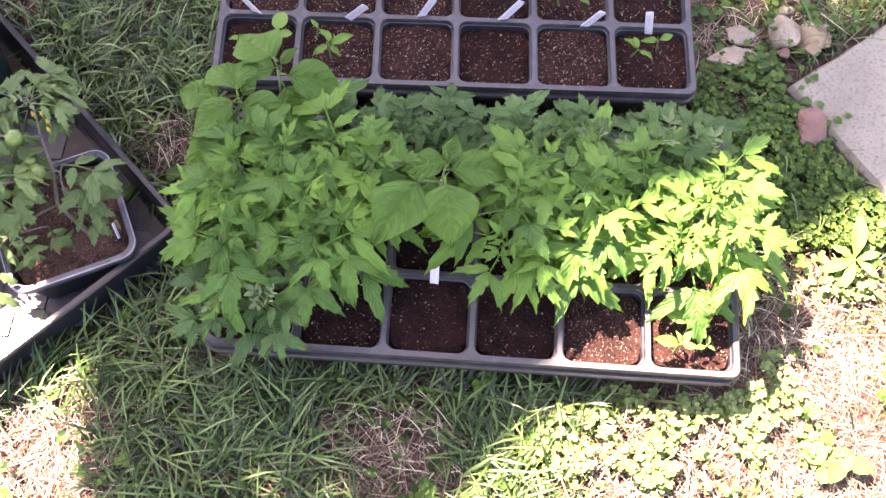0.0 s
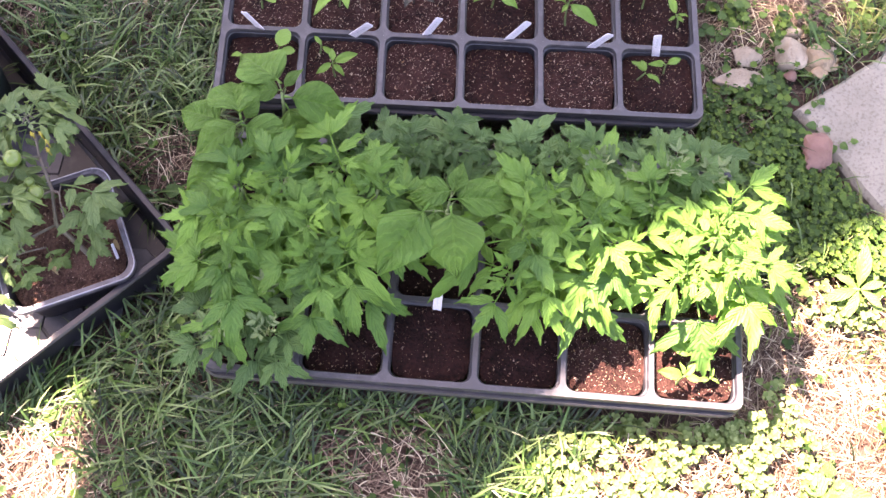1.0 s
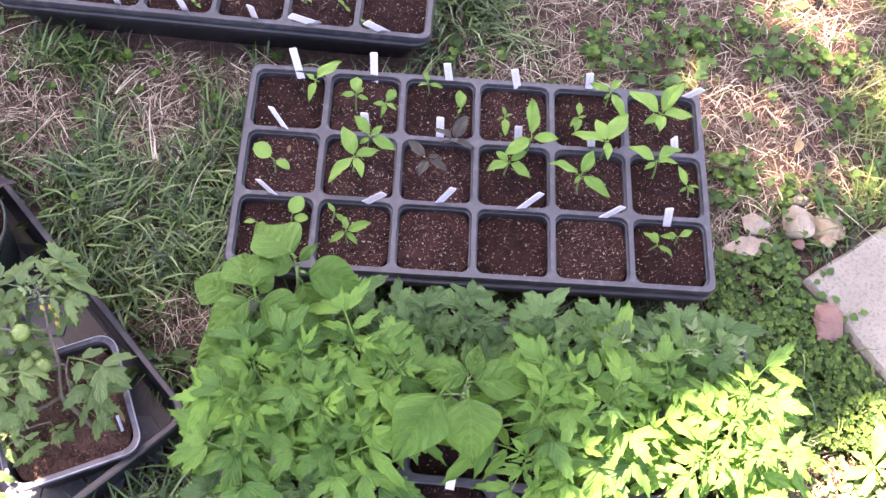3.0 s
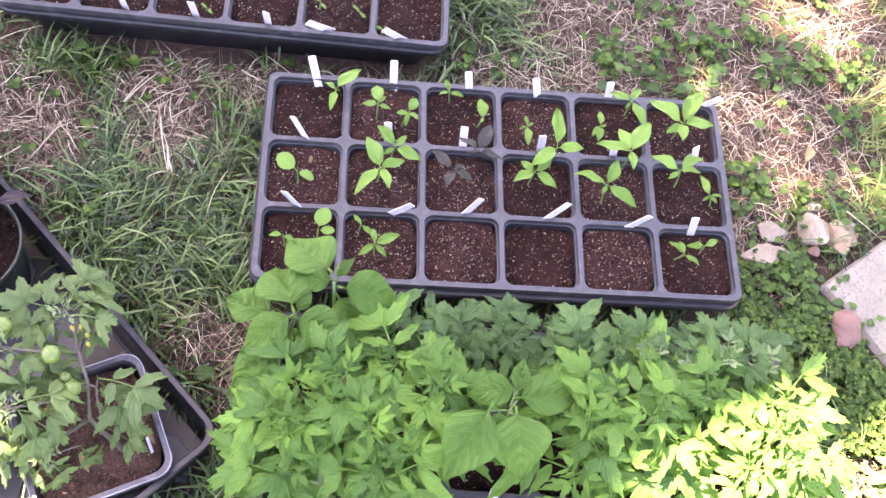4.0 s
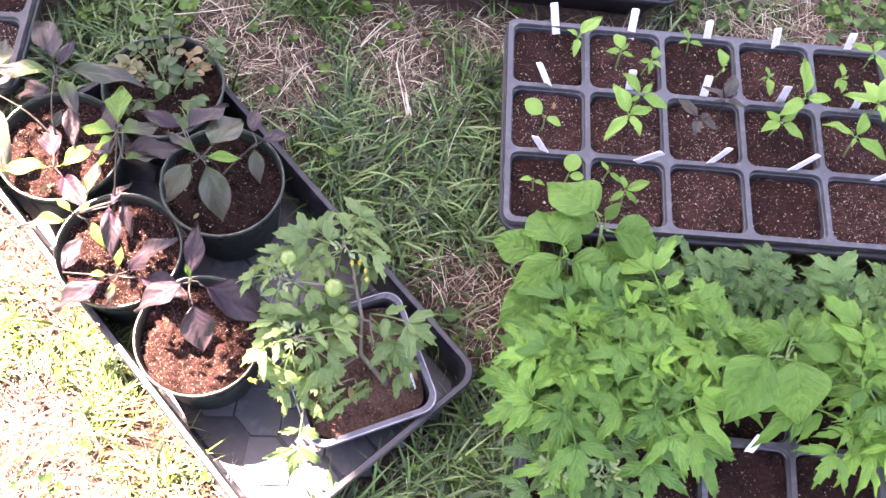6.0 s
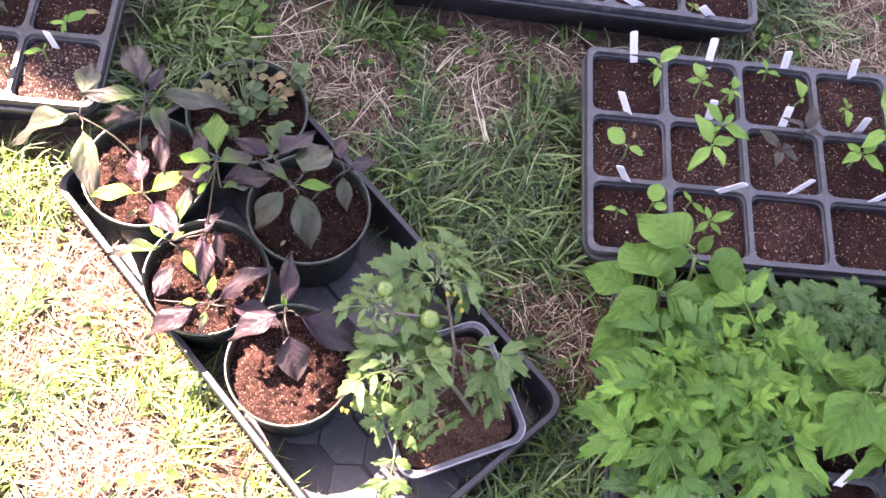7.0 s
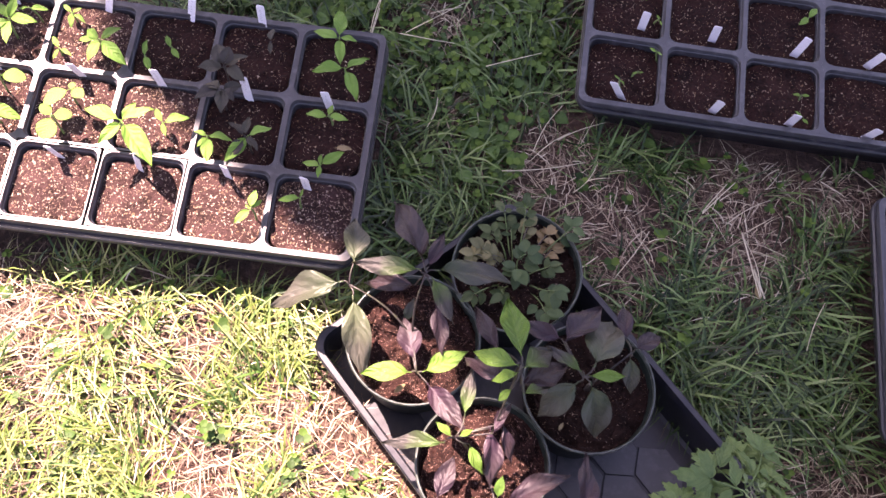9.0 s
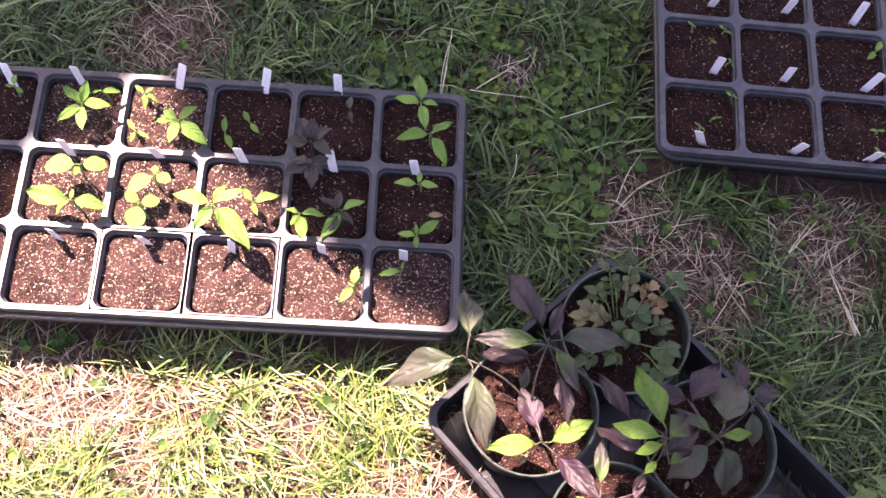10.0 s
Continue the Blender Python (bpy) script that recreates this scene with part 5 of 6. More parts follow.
dry_stalk(-0.524, 0.136, -0.462, 0.183, 0.014, 0.0006)
dry_stalk(-0.428, 0.107, -0.367, 0.131, 0.014, 0.0006)
dry_stalk(-0.530, 0.134, -0.467, 0.127, 0.014, 0.0006)
dry_stalk(-0.364, 0.009, -0.338, 0.067, 0.014, 0.0006)
dry_stalk(-0.395, -0.020, -0.308, 0.001, 0.014, 0.0006)
dry_stalk(-0.483, 0.020, -0.476, 0.055, 0.014, 0.0006)
dry_stalk(0.026, 0.015, -0.016, 0.042, 0.012, 0.0005)
dry_stalk(-0.154, -0.050, -0.103, -0.011, 0.012, 0.0005)
dry_stalk(-0.110, -0.113, -0.130, -0.062, 0.012, 0.0005)
dry_stalk(-0.316, -0.033, -0.293, 0.003, 0.012, 0.0005)
dry_stalk(-0.265, -0.126, -0.232, -0.068, 0.012, 0.0005)
dry_stalk(-0.061, -0.173, -0.044, -0.120, 0.012, 0.0005)


# ---------- stones and slab ----------
def slab():
    bm = bmesh.new()
    a, b = Vector((0.652, -0.200, 0)), Vector((0.795, -0.092, 0))
    u = (b - a).normalized()
    v = Vector((u.y, -u.x, 0))
    w, d = 0.4, 0.4
    v = (Vector((0.744, -0.326, 0)) - a).normalized()
    rows = []
    for inset, z in ((0.002, -0.04), (0.0, -0.005), (0.004, 0.003), (0.010, 0.005)):
        pts = []
        for p, q, sx, sy in ((0, 0, 1, 1), (w, 0, -1, 1), (w, d, -1, -1), (0, d, 1, -1)):
            for k in range(1):
                pts.append(a + u * (p + sx * inset) + v * (q + sy * inset) + Vector((0, 0, z)))
        dense = []
        for i in range(4):
            for k in range(16):
                e = pts[i].lerp(pts[(i + 1) % 4], k / 16)
                dense.append(e + Vector((noise.noise(e * 60) * 0.002, noise.noise(e * 55 + Vector((9, 0, 0))) * 0.002, 0)))
        rows.append(dense)
    skin(bm, rows, close_last=True)
    t = mesh_of("paving_slab", bm, CONCRETE, True, 25)
    tagged(new("paving_slab", t), "pale square concrete paving slab lying in the grass", "paving slab")


def stone(x, y, sx, sy, sz, turn, material, label, seed, round_=False):
    """A broken rock: the hull of random points, roughened; or a smoother pebble."""
    rng = random.Random(seed)
    bm = bmesh.new()
    for _ in range(60 if round_ else 15):
        v = Vector((rng.gauss(0, 1), rng.gauss(0, 1), rng.gauss(0, 1))).normalized() * rng.uniform(0.8, 1.1)
        bm.verts.new((v.x * sx * 1.1, v.y * sy * 1.1, v.z * sz))
    hull = bmesh.ops.convex_hull(bm, input=bm.verts)
    bmesh.ops.delete(bm, geom=[v for v in bm.verts if not v.link_faces], context="VERTS")
    bmesh.ops.bevel(bm, geom=bm.edges[:], offset=min(sx, sy, sz) * 0.1, segments=1, affect="EDGES")
    bmesh.ops.triangulate(bm, faces=bm.faces[:])
    bmesh.ops.subdivide_edges(bm, edges=bm.edges[:], cuts=2, use_grid_fill=True)
    for v in bm.verts:
        v.co += Vector((noise.noise(v.co * 130 + Vector((seed, 0, 0))), noise.noise(v.co * 130 + Vector((0, seed, 5))), noise.noise(v.co * 130 + Vector((9, 0, seed))))) * 0.0016
    ob = new("stone", mesh_of("stone", bm, material, True, 32))
    ob.matrix_basis = pose(x, y, sz * 0.35 - 0.004, 0, 0, turn)
    tagged(ob, label, "stone")


slab()
stone(0.597, -0.134, 0.021, 0.013, 0.011, 0, STONE_PALE, "small flat pale stone half sunk in the lawn", 1)
stone(0.590, -0.165, 0.029, 0.016, 0.011, 2, STONE_PALE, "flat pitted pale stone lying in dry grass", 2)
stone(0.652, -0.128, 0.021, 0.024, 0.016, 10, STONE_PALE, "rough pale broken stone beside the slab", 3)
stone(0.684, -0.130, 0.026, 0.018, 0.017, -6, STONE, "rough tan broken stone beside the slab", 4)
stone(0.657, -0.094, 0.012, 0.009, 0.010, 0, STONE_PALE, "small pale stone half hidden by weeds", 7)
stone(0.699, -0.118, 0.009, 0.007, 0.010, 0, STONE_PALE, "small pale stone chip behind a larger stone", 8)
stone(0.650, -0.156, 0.008, 0.009, 0.010, 0, STONE_RED, "small reddish stone chip", 5)
stone(0.684, -0.151, 0.011, 0.009, 0.012, 0, STONE, "small tan stone chip under a larger stone", 9)
stone(0.672, -0.254, 0.018, 0.025, 0.018, 0, STONE_RED, "smooth reddish stone among clover", 6, True)


def weed(x, y, leaves, meshes, label, h=0.03):
    rng = random.Random(int(x * 1000))
    t = thing("weed", pose(x, y, ground_z(x, y)), label, "weed")
    bm = bmesh.new()
    tube(bm, bent((0, 0, -0.005), (0, 0, h), 0.002, 3, rng), 0.0015, 0.001, 5)
    part("stem", bm, STEM, t)
    for az, ln, pitch in leaves:
        set_leaf(t, meshes, (0, 0, h - rng.uniform(0, .004)), az, ln, pitch, rng.uniform(-10, 10), rng)


weed(0.703, -0.420, ((85, 0.05, 30), (200, 0.04, 5), (245, 0.035, 0), (320, 0.03, 5), (20, 0.03, 10), (150, 0.03, 10)), WEED_LEAF, "broad light green weed in sunny dry grass")
weed(0.655, -0.640, ((20, 0.03, 10), (130, 0.03, 10), (250, 0.02, 10)), CLOVER_LEAF, "low weed with rounded green leaves", 0.02)


def round_weed(x, y, n, size, label="low round-leaved weed growing through dry grass"):
    rng = random.Random(int(x * 3000 + y * 700))
    t = thing("weed", pose(x, y, ground_z(x, y)), label, "weed", "round-leaved weeds")
    for k in range(n):
        a = 360 / n * k + rng.uniform(-40, 40)
        r = size * rng.uniform(0.2, 0.9) if n > 1 else 0.0
        at = Vector((r * math.cos(radians(a)), r * math.sin(radians(a)), rng.uniform(0.012, 0.026)))
        bm = bmesh.new()
        tube(bm, bent((0, 0, -0.004), at, 0.002, 3, rng), 0.0007, 0.0006, 4)
        part("stalk", bm, STEM, t)
        set_leaf(t, IVY_LEAF, at, a, size * rng.uniform(0.75, 1.15), rng.uniform(-5, 12), rng.uniform(-14, 14), rng)


round_weed(0.671, -0.631, 3, 0.024)
round_weed(0.504, 0.190, 2, 0.02)
round_weed(0.517, 0.072, 3, 0.02)
round_weed(0.483, 0.059, 2, 0.018)
round_weed(0.392, 0.054, 1, 0.022)
round_weed(0.649, 0.137, 3, 0.018)
round_weed(0.665, 0.200, 3, 0.017)
round_weed(0.703, 0.121, 1, 0.03)
round_weed(0.609, 0.191, 3, 0.019)
round_weed(0.644, 0.081, 3, 0.017)
round_weed(0.632, 0.122, 2, 0.018)
round_weed(0.613, 0.159, 2, 0.016)
round_weed(0.433, 0.089, 4, 0.016)
round_weed(0.464, 0.105, 3, 0.015)
round_weed(0.412, 0.104, 4, 0.015)
round_weed(0.539, 0.105, 4, 0.016)
round_weed(0.574, -0.062, 2, 0.017)
round_weed(0.619, 0.011, 2, 0.014)
round_weed(0.563, -0.104, 2, 0.016)
round_weed(0.662, 0.119, 2, 0.018)
round_weed(0.683, 0.162, 3, 0.015)
round_weed(0.729, 0.099, 4, 0.016)
round_weed(0.741, 0.031, 3, 0.016)
round_weed(0.535, 0.150, 3, 0.016)
round_weed(0.552, 0.084, 4, 0.012)
round_weed(0.676, -0.110, 3, 0.014)
round_weed(-0.411, 0.021, 4, 0.018)
round_weed(-0.392, -0.009, 4, 0.017)
round_weed(-0.448, -0.020, 2, 0.022)
round_weed(-0.357, 0.070, 3, 0.018)
round_weed(-0.444, 0.090, 5, 0.014)
round_weed(-0.405, 0.089, 5, 0.014)
round_weed(-0.354, 0.120, 5, 0.014)
round_weed(-0.488, 0.105, 4, 0.015)
round_weed(-0.253, 0.047, 2, 0.018)
round_weed(-0.384, 0.040, 3, 0.016)
round_weed(-0.339, 0.110, 4, 0.014)
round_weed(-0.608, 0.156, 4, 0.018)
round_weed(-0.575, 0.154, 4, 0.014)
round_weed(-0.542, 0.146, 5, 0.014)
round_weed(0.673, -0.201, 4, 0.012)
round_weed(0.679, -0.222, 5, 0.012)
round_weed(0.693, -0.238, 4, 0.012)
round_weed(0.642, -0.189, 5, 0.014)
round_weed(0.694, -0.261, 4, 0.011)
round_weed(0.672, -0.185, 3, 0.01)
round_weed(0.702, -0.240, 3, 0.01)
round_weed(0.632, -0.217, 5, 0.013)
round_weed(0.605, -0.180, 4, 0.015)
round_weed(0.630, -0.159, 3, 0.015)
round_weed(0.573, -0.099, 4, 0.015)
round_weed(0.605, -0.084, 3, 0.013)
round_weed(0.620, -0.118, 3, 0.013)
round_weed(0.564, -0.150, 2, 0.015)
round_weed(0.582, -0.063, 2, 0.016)
round_weed(0.691, -0.096, 4, 0.012)
round_weed(0.679, -0.073, 3, 0.014)
round_weed(0.722, -0.093, 3, 0.012)
round_weed(0.745, -0.106, 4, 0.012)
round_weed(0.755, -0.078, 3, 0.014)
round_weed(0.746, -0.039, 4, 0.014)
round_weed(0.564, -0.262, 5, 0.014)
round_weed(0.603, -0.259, 5, 0.013)
round_weed(0.636, -0.249, 5, 0.013)
round_weed(0.588, -0.288, 5, 0.013)
round_weed(0.627, -0.284, 5, 0.013)
round_weed(0.664, -0.295, 5, 0.013)
rng = random.Random(61)
for _ in range(46):
    x, y = rng.uniform(-0.66, -0.34), rng.uniform(0.03, 0.27)
    if x > -0.35 or (y < 0.125 and x < -0.515) or (y > 0.15 and abs(x + 0.5) < 0.03):
        continue
    round_weed(x, y, rng.choice((3, 4, 5, 6)), rng.uniform(0.008, 0.013))
round_weed(-0.053, -0.357, 1, 0.024)
round_weed(-0.095, -0.359, 3, 0.018)


# ---------- grass, straw, clover ----------
def in_box(x, y, cx, cy, turn, w, d):
    c, s = math.cos(radians(turn)), math.sin(radians(turn))
    dx, dy = x - cx, y - cy
    return (np.abs(dx * c + dy * s) < w / 2) & (np.abs(-dx * s + dy * c) < d / 2)


def bare(x, y, grow=0.0):
    """Where nothing can grow: under trays and slab."""
    m = in_box(x, y, 0.2945, -0.438, -0.8, 0.520 + grow, 0.252 + grow) | in_box(x, y, 0.2605, -0.134, 1.4, 0.518 + grow, 0.252 + grow)
    m |= in_box(x, y, -0.064, 0.180, -0.5, 0.512 + grow, 0.254 + grow) | in_box(x, y, -0.803, -0.041, 1.1, 0.525 + grow, 0.260 + grow)
    m |= in_box(x, y, -0.287, -0.338, -45, 0.512 + grow, 0.254 + grow)
    u, v = Vector((0.798, 0.603)), Vector((0.59, -0.807))
    p, q = (x - 0.652) * u.x + (y + 0.2) * u.y, (x - 0.652) * v.x + (y + 0.2) * v.y
    return m | ((p > -grow) & (q > -grow) & (p < 0.42) & (q < 0.42))


def blobs(x, y, *spots):
    """1 in the middle of soft round spots (x, y, radius), 0 away from them."""
    m = np.zeros_like(x)
    for cx, cy, r in spots:
        m = np.maximum(m, np.clip(1.5 - np.hypot(x - cx, y - cy) / r, 0, 1))
    return m


def lumpy(x, y, scale, seed):
    return np.array([noise.noise((a * scale, b * scale, seed)) for a, b in zip(x, y)])


GREENER = ((-0.435, -0.406, 0.045), (-0.385, -0.450, 0.045), (-0.415, -0.489, 0.045), (-0.342, -0.516, 0.045), (-0.384, -0.401, 0.045), (-0.792, -0.224, 0.065), (-0.712, -0.262, 0.065), (-0.653, -0.240, 0.065), (-0.607, -0.208, 0.065), (-0.772, -0.319, 0.065), (-0.631, -0.286, 0.065), (-0.756, -0.434, 0.065), (-0.717, -0.374, 0.065), (-0.520, -0.411, 0.065))


def dryness(x, y):
    """1 on matted straw and bare earth, 0 in lush grass."""
    spots = blobs(x, y, (-0.287, -0.054, 0.049), (-0.248, -0.103, 0.039), (-0.270, -0.035, 0.039), (-0.157, -0.003, 0.043), (-0.119, -0.062, 0.050), (-0.132, 0.025, 0.039), (-0.056, 0.044, 0.043), (-0.020, 0.008, 0.039), (-0.002, -0.358, 0.034), (-0.010, -0.320, 0.034), (-0.340, 0.016, 0.041), (0.084, 0.052, 0.039), (-0.356, -0.026, 0.028), (-0.264, -0.071, 0.043), (-0.060, -0.307, 0.033))
    spots = np.maximum(spots, blobs(x, y, (-0.486, 0.160, 0.033), (-0.451, 0.069, 0.019), (-0.88, 0.18, 0.065), (0.22, -0.655, 0.049), (0.15, 0.05, 0.033), (0.29, 0.05, 0.054), (0.40, 0.05, 0.065), (0.372, 0.166, 0.065), (0.42, 0.15, 0.065), (0.5, 0.16, 0.051), (0.56, 0.2, 0.065), (0.58, -0.06, 0.077), (0.565, -0.17, 0.058), (0.62, 0.06, 0.065), (0.67, -0.04, 0.065)))
    spots = np.maximum(spots, blobs(x, y, (0.572, 0.02, 0.065), (0.596, -0.03, 0.065), (0.60, 0.06, 0.065), (0.649, 0.04, 0.065), (0.655, -0.03, 0.065), (0.73, 0.18, 0.065), (0.62, -0.07, 0.065)))
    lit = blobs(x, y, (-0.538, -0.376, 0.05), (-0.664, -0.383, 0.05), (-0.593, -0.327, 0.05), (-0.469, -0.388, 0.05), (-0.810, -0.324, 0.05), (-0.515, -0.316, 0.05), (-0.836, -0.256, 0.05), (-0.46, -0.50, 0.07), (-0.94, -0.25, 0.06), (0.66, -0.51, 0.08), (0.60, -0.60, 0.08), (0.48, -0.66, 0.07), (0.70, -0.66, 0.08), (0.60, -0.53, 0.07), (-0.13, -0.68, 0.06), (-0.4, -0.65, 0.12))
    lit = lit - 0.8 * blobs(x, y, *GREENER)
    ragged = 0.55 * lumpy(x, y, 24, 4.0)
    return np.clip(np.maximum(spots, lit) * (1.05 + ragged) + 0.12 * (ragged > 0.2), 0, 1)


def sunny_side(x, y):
    """The short-cropped lawn past the tree's shade, its grass coloured as sunlit."""
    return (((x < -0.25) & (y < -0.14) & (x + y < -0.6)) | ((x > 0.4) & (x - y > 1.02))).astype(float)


def ribbons(name, material, roots, dirs, lens, widths, heights, label, category, segs=3, lie=0.0, seed=0):
    """Many thin bowed blades in one mesh."""
    rng = np.random.default_rng(seed)
    n = len(roots)
    s = np.linspace(0, 1, segs + 1)
    side = np.stack([-np.sin(dirs), np.cos(dirs), np.zeros(n)], 1)
    fwd = np.stack([np.cos(dirs), np.sin(dirs), np.zeros(n)], 1)
    bow = rng.uniform(-0.25, 0.25, n) * (2.2 if lie else 0.7)
    verts = []
    for k in s:
        lift = heights * (np.sin(k * math.pi / 2 * 1.15) if not lie else np.sin(k * math.pi)) 
        p = roots + fwd * (lens * k ** 1.25)[:, None] + side * (bow * lens * k * k)[:, None]
        p[:, 2] += lift
        w = widths * (1 - 0.93 * k ** 2.2)
        verts += [p - side * w[:, None], p + side * w[:, None]]
    verts = np.stack(verts, 1).reshape(-1, 3)
    m = 2 * (segs + 1)
    quad = np.array([(2 * i, 2 * i + 1, 2 * i + 3, 2 * i + 2) for i in range(segs)])
    faces = (np.arange(n)[:, None, None] * m + quad[None]).reshape(-1, 4)
    me = bpy.data.meshes.new(name)
    me.from_pydata(verts.tolist(), [], faces.tolist())
    me.materials.append(material)
    me.polygons.foreach_set("use_smooth", [True] * len(me.polygons))
    return tagged(new(name, me), label, category, kind="stuff")


def sow(n, seed, keep, x0=-1.12, x1=0.96, y0=-0.86, y1=0.42):
    """Random roots on the ground where keep(x, y) allows."""
    rng = np.random.default_rng(seed)
    x, y = rng.uniform(x0, x1, n), rng.uniform(y0, y1, n)
    ok = (rng.uniform(0, 1, n) < keep(x, y)) & ~bare(x, y, 0.014)
    x, y = x[ok], y[ok]
    return np.stack([x, y, np.array([ground_z(a, b) for a, b in zip(x, y)]) - 0.002], 1), rng


def clover_keep(x, y):
    spots = blobs(x, y, (-0.444, 0.096, 0.040), (-0.402, 0.108, 0.040), (-0.357, 0.136, 0.040), (-0.469, 0.131, 0.040), (-0.575, 0.156, 0.040), (-0.404, 0.008, 0.040), (0.62, -0.24, 0.06), (0.60, -0.29, 0.07), (0.66, -0.32, 0.08), (0.62, -0.19, 0.03), (0.70, -0.36, 0.05), (0.61, -0.35, 0.05), (-0.50, 0.22, 0.06), (-0.51, 0.11, 0.05), (-0.42, 0.03, 0.04), (-0.61, 0.20, 0.05), (-0.68, 0.20, 0.05), (-0.38, 0.22, 0.05), (0.25, 0.08, 0.03), (-0.46, 0.12, 0.055), (-0.42, 0.20, 0.06), (-0.60, 0.19, 0.05), (-0.41, 0.05, 0.04), (-0.50, 0.20, 0.05))
    spots = np.maximum(spots, blobs(x, y, (0.74, 0.12, 0.028), (0.73, 0.03, 0.028), (0.414, 0.098, 0.028), (0.49, 0.107, 0.028), (0.545, 0.131, 0.028), (0.61, 0.16, 0.028), (0.69, 0.12, 0.028), (0.651, 0.116, 0.028), (0.579, -0.054, 0.03), (0.48, 0.2, 0.028), (0.7, 0.24, 0.028), (0.24, -0.69, 0.03), (-0.92, -0.20, 0.028), (0.51, 0.11, 0.028), (0.66, -0.10, 0.028)))
    return np.clip(spots * (0.5 + 1.9 * lumpy(x, y, 26, 7.0)) + 0.02, 0, 1)


def lushness(x, y):
    thin = 0.45 * np.clip((x - 0.36) / 0.15, 0, 1) * (y > -0.02) + 0.3 * blobs(x, y, (0.6, -0.1, 0.06), (0.62, -0.2, 0.06)) + blobs(x, y, (0.61, -0.28, 0.06), (0.64, -0.31, 0.07), (0.69, -0.36, 0.06))
    return np.clip(0.85 - 1.1 * dryness(x, y) + 0.8 * lumpy(x, y, 22, 9.0) - 1.25 * clover_keep(x, y) - thin + sunny_side(x, y) * (0.9 * lumpy(x, y, 11, 14.0) - 0.1), 0.03, 1)


def combed(x, y):
    """Tufts lean together."""
    return 6.0 * lumpy(x, y, 5.0, 1.0) + 2.5 * lumpy(x, y, 18.0, 5.0)


roots, rng = sow(230000, 1, lushness)
# Three in four blades here take the sunlit colour.
lit_blades = (sunny_side(roots[:, 0], roots[:, 1]) + (roots[:, 0] > 0.5) * (roots[:, 1] > -0.1) > 0.5) & (rng.uniform(0, 1, len(roots)) < 0.75)
for some, material, label in ((~lit_blades, GRASS, "green lawn grass of bent blades with bare spots"), (lit_blades, GRASS_LIT, "short lawn grass, its yellow-green colour painted as sunlit")):
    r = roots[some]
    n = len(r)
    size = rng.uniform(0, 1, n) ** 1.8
    dirs = combed(r[:, 0], r[:, 1]) + rng.normal(0, 0.9 if material == GRASS_LIT else 1.3, n)
    slim = 0.75 if material == GRASS_LIT else 1.0
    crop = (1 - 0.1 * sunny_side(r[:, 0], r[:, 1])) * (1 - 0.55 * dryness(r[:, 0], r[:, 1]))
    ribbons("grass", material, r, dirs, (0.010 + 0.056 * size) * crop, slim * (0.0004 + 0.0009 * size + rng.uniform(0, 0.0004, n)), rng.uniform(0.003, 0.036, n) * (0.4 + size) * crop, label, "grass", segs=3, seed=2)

rng = np.random.default_rng(12)
wide_x, wide_y = rng.uniform(-6, 6, 160000), rng.uniform(-6, 6, 160000)
out = (wide_x < -1.12) | (wide_x > 0.96) | (wide_y < -0.86) | (wide_y > 0.42)
roots = np.stack([wide_x[out], wide_y[out], np.full(out.sum(), -0.018)], 1)
n = len(roots)
ribbons("grass", GRASS, roots, combed(roots[:, 0], roots[:, 1]) + rng.normal(0, 1.2, n), rng.uniform(0.05, 0.11, n), rng.uniform(0.005, 0.009, n), rng.uniform(0.02, 0.05, n), "the rest of the green lawn round the trays", "grass", segs=2, seed=13)

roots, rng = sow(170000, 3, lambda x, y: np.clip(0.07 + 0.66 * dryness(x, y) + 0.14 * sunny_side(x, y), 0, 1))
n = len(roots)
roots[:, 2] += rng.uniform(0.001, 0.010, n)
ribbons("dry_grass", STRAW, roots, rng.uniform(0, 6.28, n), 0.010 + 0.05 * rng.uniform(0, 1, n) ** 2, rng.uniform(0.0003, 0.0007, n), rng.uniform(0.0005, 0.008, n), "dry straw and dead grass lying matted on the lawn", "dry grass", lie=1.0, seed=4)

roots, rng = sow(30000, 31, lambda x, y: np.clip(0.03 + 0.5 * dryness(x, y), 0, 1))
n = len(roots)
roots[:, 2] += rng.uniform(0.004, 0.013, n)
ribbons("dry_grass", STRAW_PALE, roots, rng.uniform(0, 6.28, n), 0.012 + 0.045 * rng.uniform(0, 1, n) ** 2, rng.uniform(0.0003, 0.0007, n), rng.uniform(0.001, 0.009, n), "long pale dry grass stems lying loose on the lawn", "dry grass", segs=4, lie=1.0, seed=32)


def clover(roots, rng, small=1.0, material=CLOVER):
    """Three round leaflets on a short stalk, many times."""
    verts, faces = [], []
    for x, y, z in roots:
        h, r, a0 = rng.uniform(0.008, 0.028), rng.uniform(0.002, 0.0044) * small, rng.uniform(0, 6.28)
        for k in range(3):
            a = a0 + k * 2.094
            c = (x + math.cos(a) * r * 0.95, y + math.sin(a) * r * 0.95, z + h)
            b = len(verts)
            tilt = rng.uniform(-0.3, 0.5)
            for i in range(6):
                t = a + i * 1.0472
                q = r * (0.82 if i == 0 else 1.0)
                verts.append((c[0] + math.cos(t) * q, c[1] + math.sin(t) * q, c[2] + tilt * math.cos(t - a) * q))
            verts.append((c[0], c[1], c[2] - 0.0006))
            faces += [(b + i, b + (i + 1) % 6, b + 6) for i in range(6)]
    me = bpy.data.meshes.new("clover")
    me.from_pydata(verts, [], faces)
    me.materials.append(material)
    tagged(new("clover", me), "low clover and small round-leaved weeds in patches", "clover", kind="stuff")


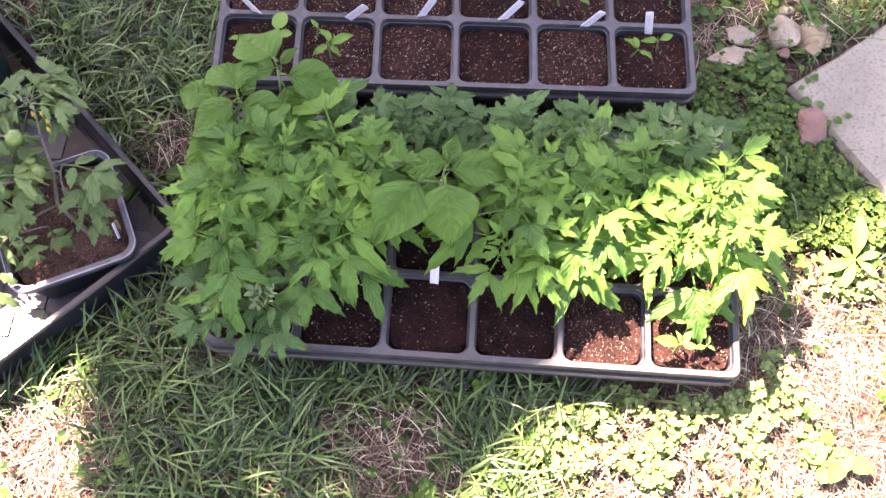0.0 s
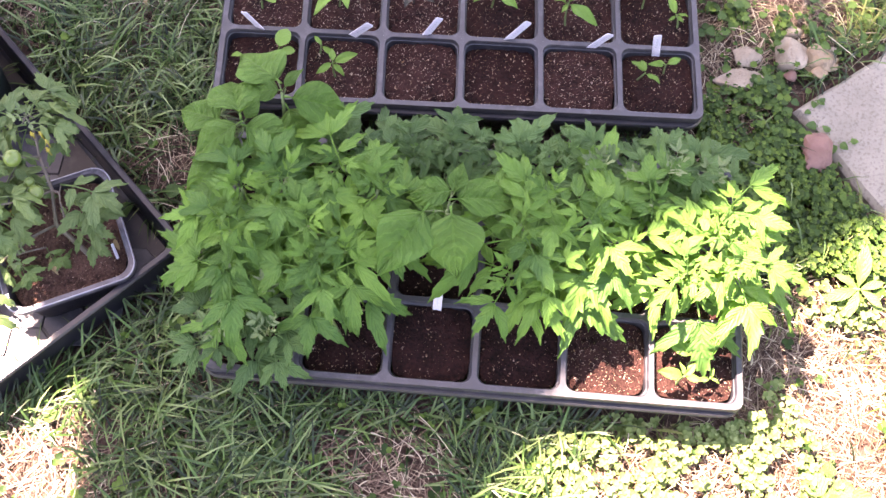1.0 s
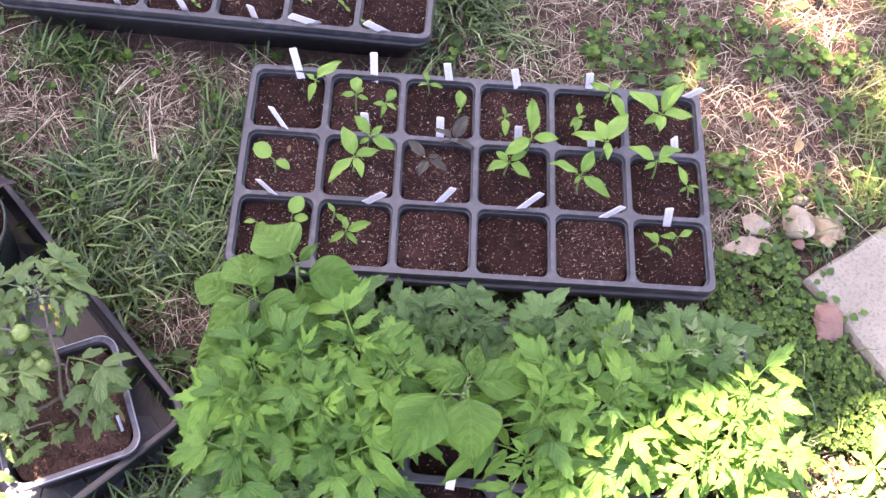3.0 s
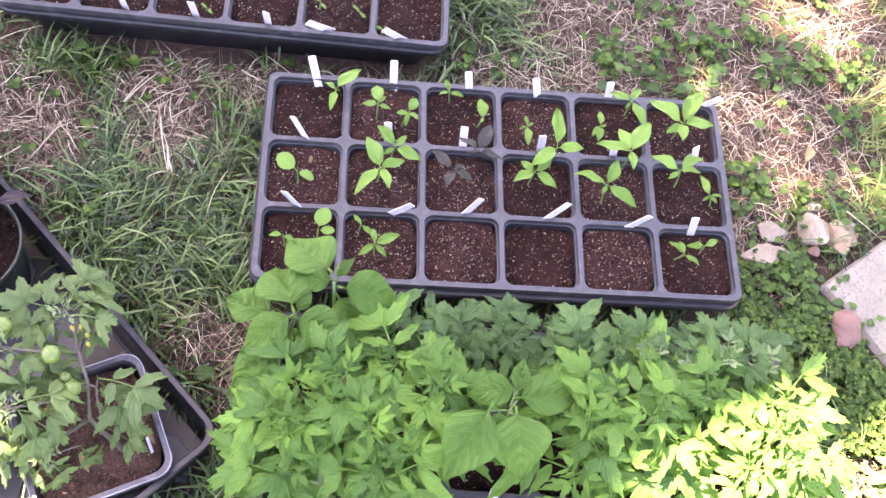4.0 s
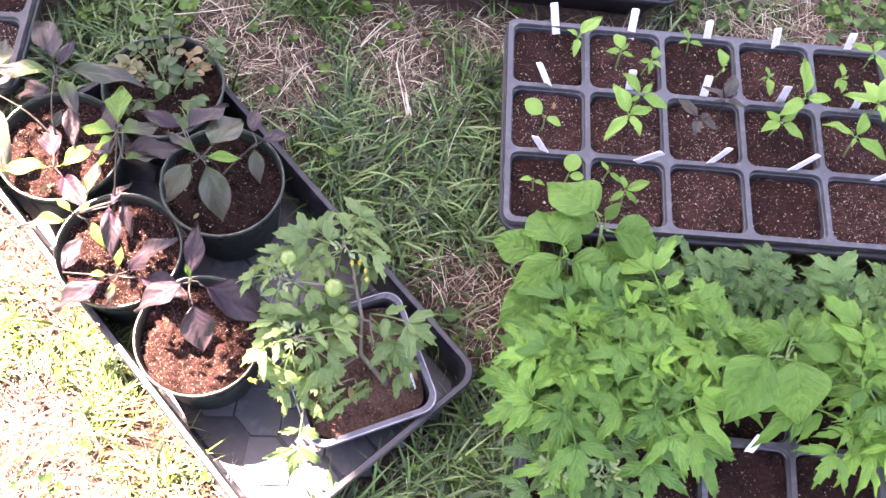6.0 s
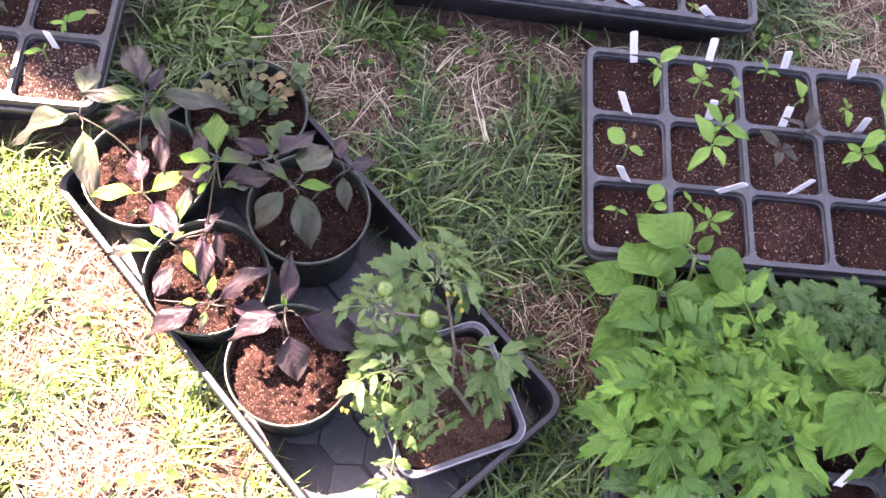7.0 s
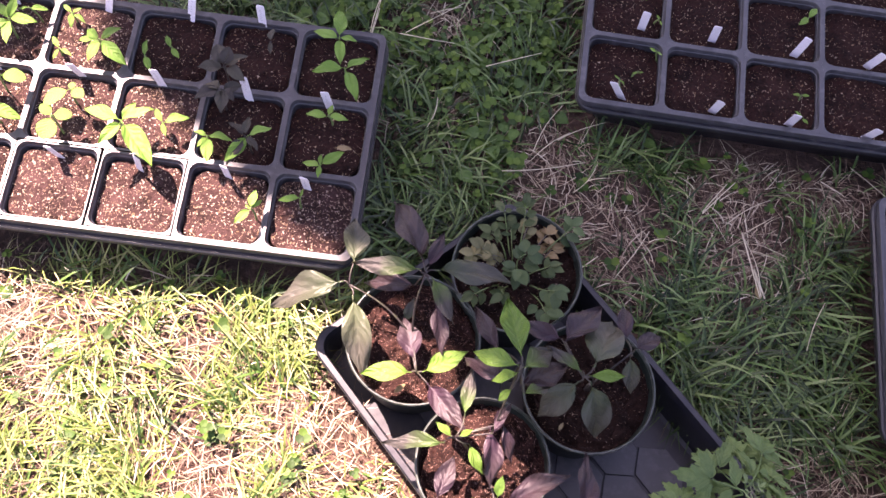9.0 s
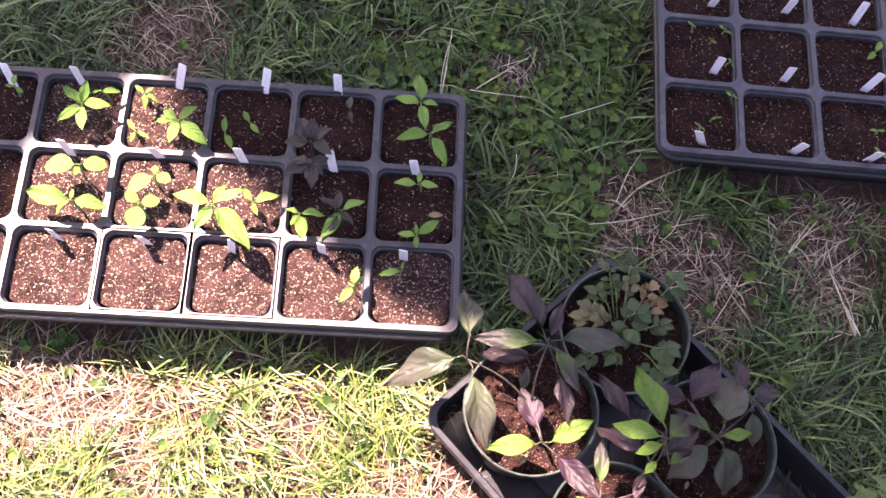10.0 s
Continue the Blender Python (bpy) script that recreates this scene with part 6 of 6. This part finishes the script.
roots, rng = sow(52000, 5, clover_keep)
clover(roots, rng, 1.2)
roots, rng = sow(16000, 41, lambda x, y: np.clip(0.25 + 0.9 * clover_keep(x, y), 0, 1) * (0.1 + 0.9 * (y < -0.195 + 0.02 * lumpy(x, y, 30, 3.0))), 0.54, 0.86, -0.40, -0.06)
clover(roots, rng, 0.72)


# Clover in the sun patch at the lower right, in the lit colour.
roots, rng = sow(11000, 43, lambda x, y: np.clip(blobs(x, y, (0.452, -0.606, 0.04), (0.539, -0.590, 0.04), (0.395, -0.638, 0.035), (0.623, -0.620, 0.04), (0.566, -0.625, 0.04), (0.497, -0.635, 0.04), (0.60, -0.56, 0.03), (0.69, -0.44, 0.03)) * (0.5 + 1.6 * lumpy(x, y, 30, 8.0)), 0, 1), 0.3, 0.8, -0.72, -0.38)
clover(roots, rng, 0.8, CLOVER_LIT)


# ---------- unseen tree, added to cast the shade over the trays ---
# Outline of the shade on the ground; the crown is shaped to cast it.
SHADE = ((-0.867, 0.050), (-0.84, 0.066), (-0.824, 0.045), (-0.812, 0.004), (-0.770, -0.018), (-0.722, -0.046), (-0.672, -0.090), (-0.606, -0.139), (-0.555, -0.176), (-0.509, -0.199), (-0.405, -0.262), (-0.318, -0.352), (-0.262, -0.428), (-0.226, -0.462), (-0.196, -0.484), (-0.165, -0.500), (-0.120, -0.516), (-0.112, -0.560), (-0.108, -0.605), (-0.082, -0.70), (0.0, -0.82), (0.20, -0.80), (0.28, -0.69), (0.37, -0.61),
         (0.45, -0.53), (0.62, -0.41), (0.75, -0.33), (1.15, -0.10), (1.3, 0.25), (1.15, 0.6), (1.22, 0.85), (0.8, 1.12), (0.4, 1.0), (0.0, 1.2), (-0.45, 1.02), (-0.85, 1.18), (-1.25, 0.95), (-1.55, 0.6), (-1.4, 0.3), (-1.52, 0.0), (-1.35, -0.14), (-1.02, -0.145), (-0.949, -0.128), (-0.952, -0.040), (-0.936, -0.022), (-0.884, -0.014), (-0.872, 0.004))


def inside(p, poly):
    hit = False
    for (x0, y0), (x1, y1) in zip(poly, poly[1:] + poly[:1]):
        if (y0 > p[1]) != (y1 > p[1]) and p[0] < (x1 - x0) * (p[1] - y0) / (y1 - y0) + x0:
            hit = not hit
    return hit


def unseen_shade_tree():
    rng = random.Random(21)
    t = thing("tree", pose(-2.6, 3.2, -0.01), "unseen leafy tree added to cast the shade on the lawn", "tree")
    toward = SUN_AZ * COT
    bm = bmesh.new()
    tube(bm, [(0, 0, -0.1), (0.03, 0, 0.6), (0.0, -0.05, 1.3), (0.1, -0.1, 2.0), (0.2, -0.2, 3.4), (0.3, -0.4, 4.8), (0.5, -0.6, 6.0)], 0.16, 0.03, 12)
    part("trunk", bm, BARK, t)
    for end in ((1.6, -1.2, 2.7), (0.6, -1.6, 2.75), (2.2, -2.2, 2.7), (1.0, -0.5, 2.9), (2.6, -1.4, 2.8), (-0.3, -0.8, 2.7)):
        bm = bmesh.new()
        tube(bm, bent((0.1, -0.1, 2.0), end, 0.15, 7, rng), 0.06, 0.015, 8)
        part("limb", bm, BARK, t)
    verts, faces = [], []
    thin = 0
    while len(faces) + thin < 44000:
        p = (rng.uniform(-1.55, 1.3), rng.uniform(-0.85, 1.2))
        if not all(inside((p[0] + dx, p[1] + dy), SHADE) for dx, dy in ((0.014, 0), (-0.014, 0), (0, 0.014), (0, -0.014))):
            continue
        # Crown thinned in two zones to let more light down.
        if p[0] > 0.5 and p[1] > -0.09 and rng.random() > (0.25 if p[0] < 0.6 else 0.15):
            thin += 1
            continue
        if 0.0 < p[0] < 0.32 and p[1] < -0.66 and rng.random() > 0.38:
            thin += 1
            continue
        h = rng.uniform(5.2, 6.4) if p[0] > 0.5 and p[1] > -0.12 else rng.uniform(2.3, 2.9)
        c = Vector((p[0], p[1], 0)) + toward * h + Vector((0, 0, h)) - Vector((-2.6, 3.2, -0.01))
        turn = Euler((rng.uniform(-.6, .6), rng.uniform(-.6, .6), rng.uniform(0, 6.28))).to_matrix()
        s = rng.uniform(0.014, 0.024)
        b = len(verts)
        verts += [tuple(c + turn @ Vector(q) * s) for q in ((-1.5, 0, 0), (-0.3, 0.8, 0.1), (1.5, 0, -0.2), (-0.3, -0.8, 0.1))]
        faces.append((b, b + 1, b + 2, b + 3))
    for _ in range(60):
        mid = Vector((rng.uniform(-1.9, 1.3), rng.uniform(1.05, 2.6), rng.uniform(2.6, 4.4)))
        wide = rng.uniform(0.2, 0.34)
        for _ in range(170):
            d = Vector((rng.gauss(0, 1), rng.gauss(0, 1), rng.gauss(0, 0.7)))
            d = d.normalized() * wide * rng.uniform(0.5, 1.0)
            q0 = mid + d
            c = Vector((q0.x, q0.y, 0)) + toward * q0.z + Vector((0, 0, q0.z)) - Vector((-2.6, 3.2, -0.01))
            turn = Euler((rng.uniform(-.6, .6), rng.uniform(-.6, .6), rng.uniform(0, 6.28))).to_matrix()
            s = rng.uniform(0.025, 0.04)
            b = len(verts)
            verts += [tuple(c + turn @ Vector(q) * s) for q in ((-1.5, 0, 0), (-0.3, 0.8, 0.1), (1.5, 0, -0.2), (-0.3, -0.8, 0.1))]
            faces.append((b, b + 1, b + 2, b + 3))
    me = bpy.data.meshes.new("crown")
    me.from_pydata(verts, [], faces)
    me.materials.append(CLOVER)
    part("crown", me, None, t)


unseen_shade_tree()
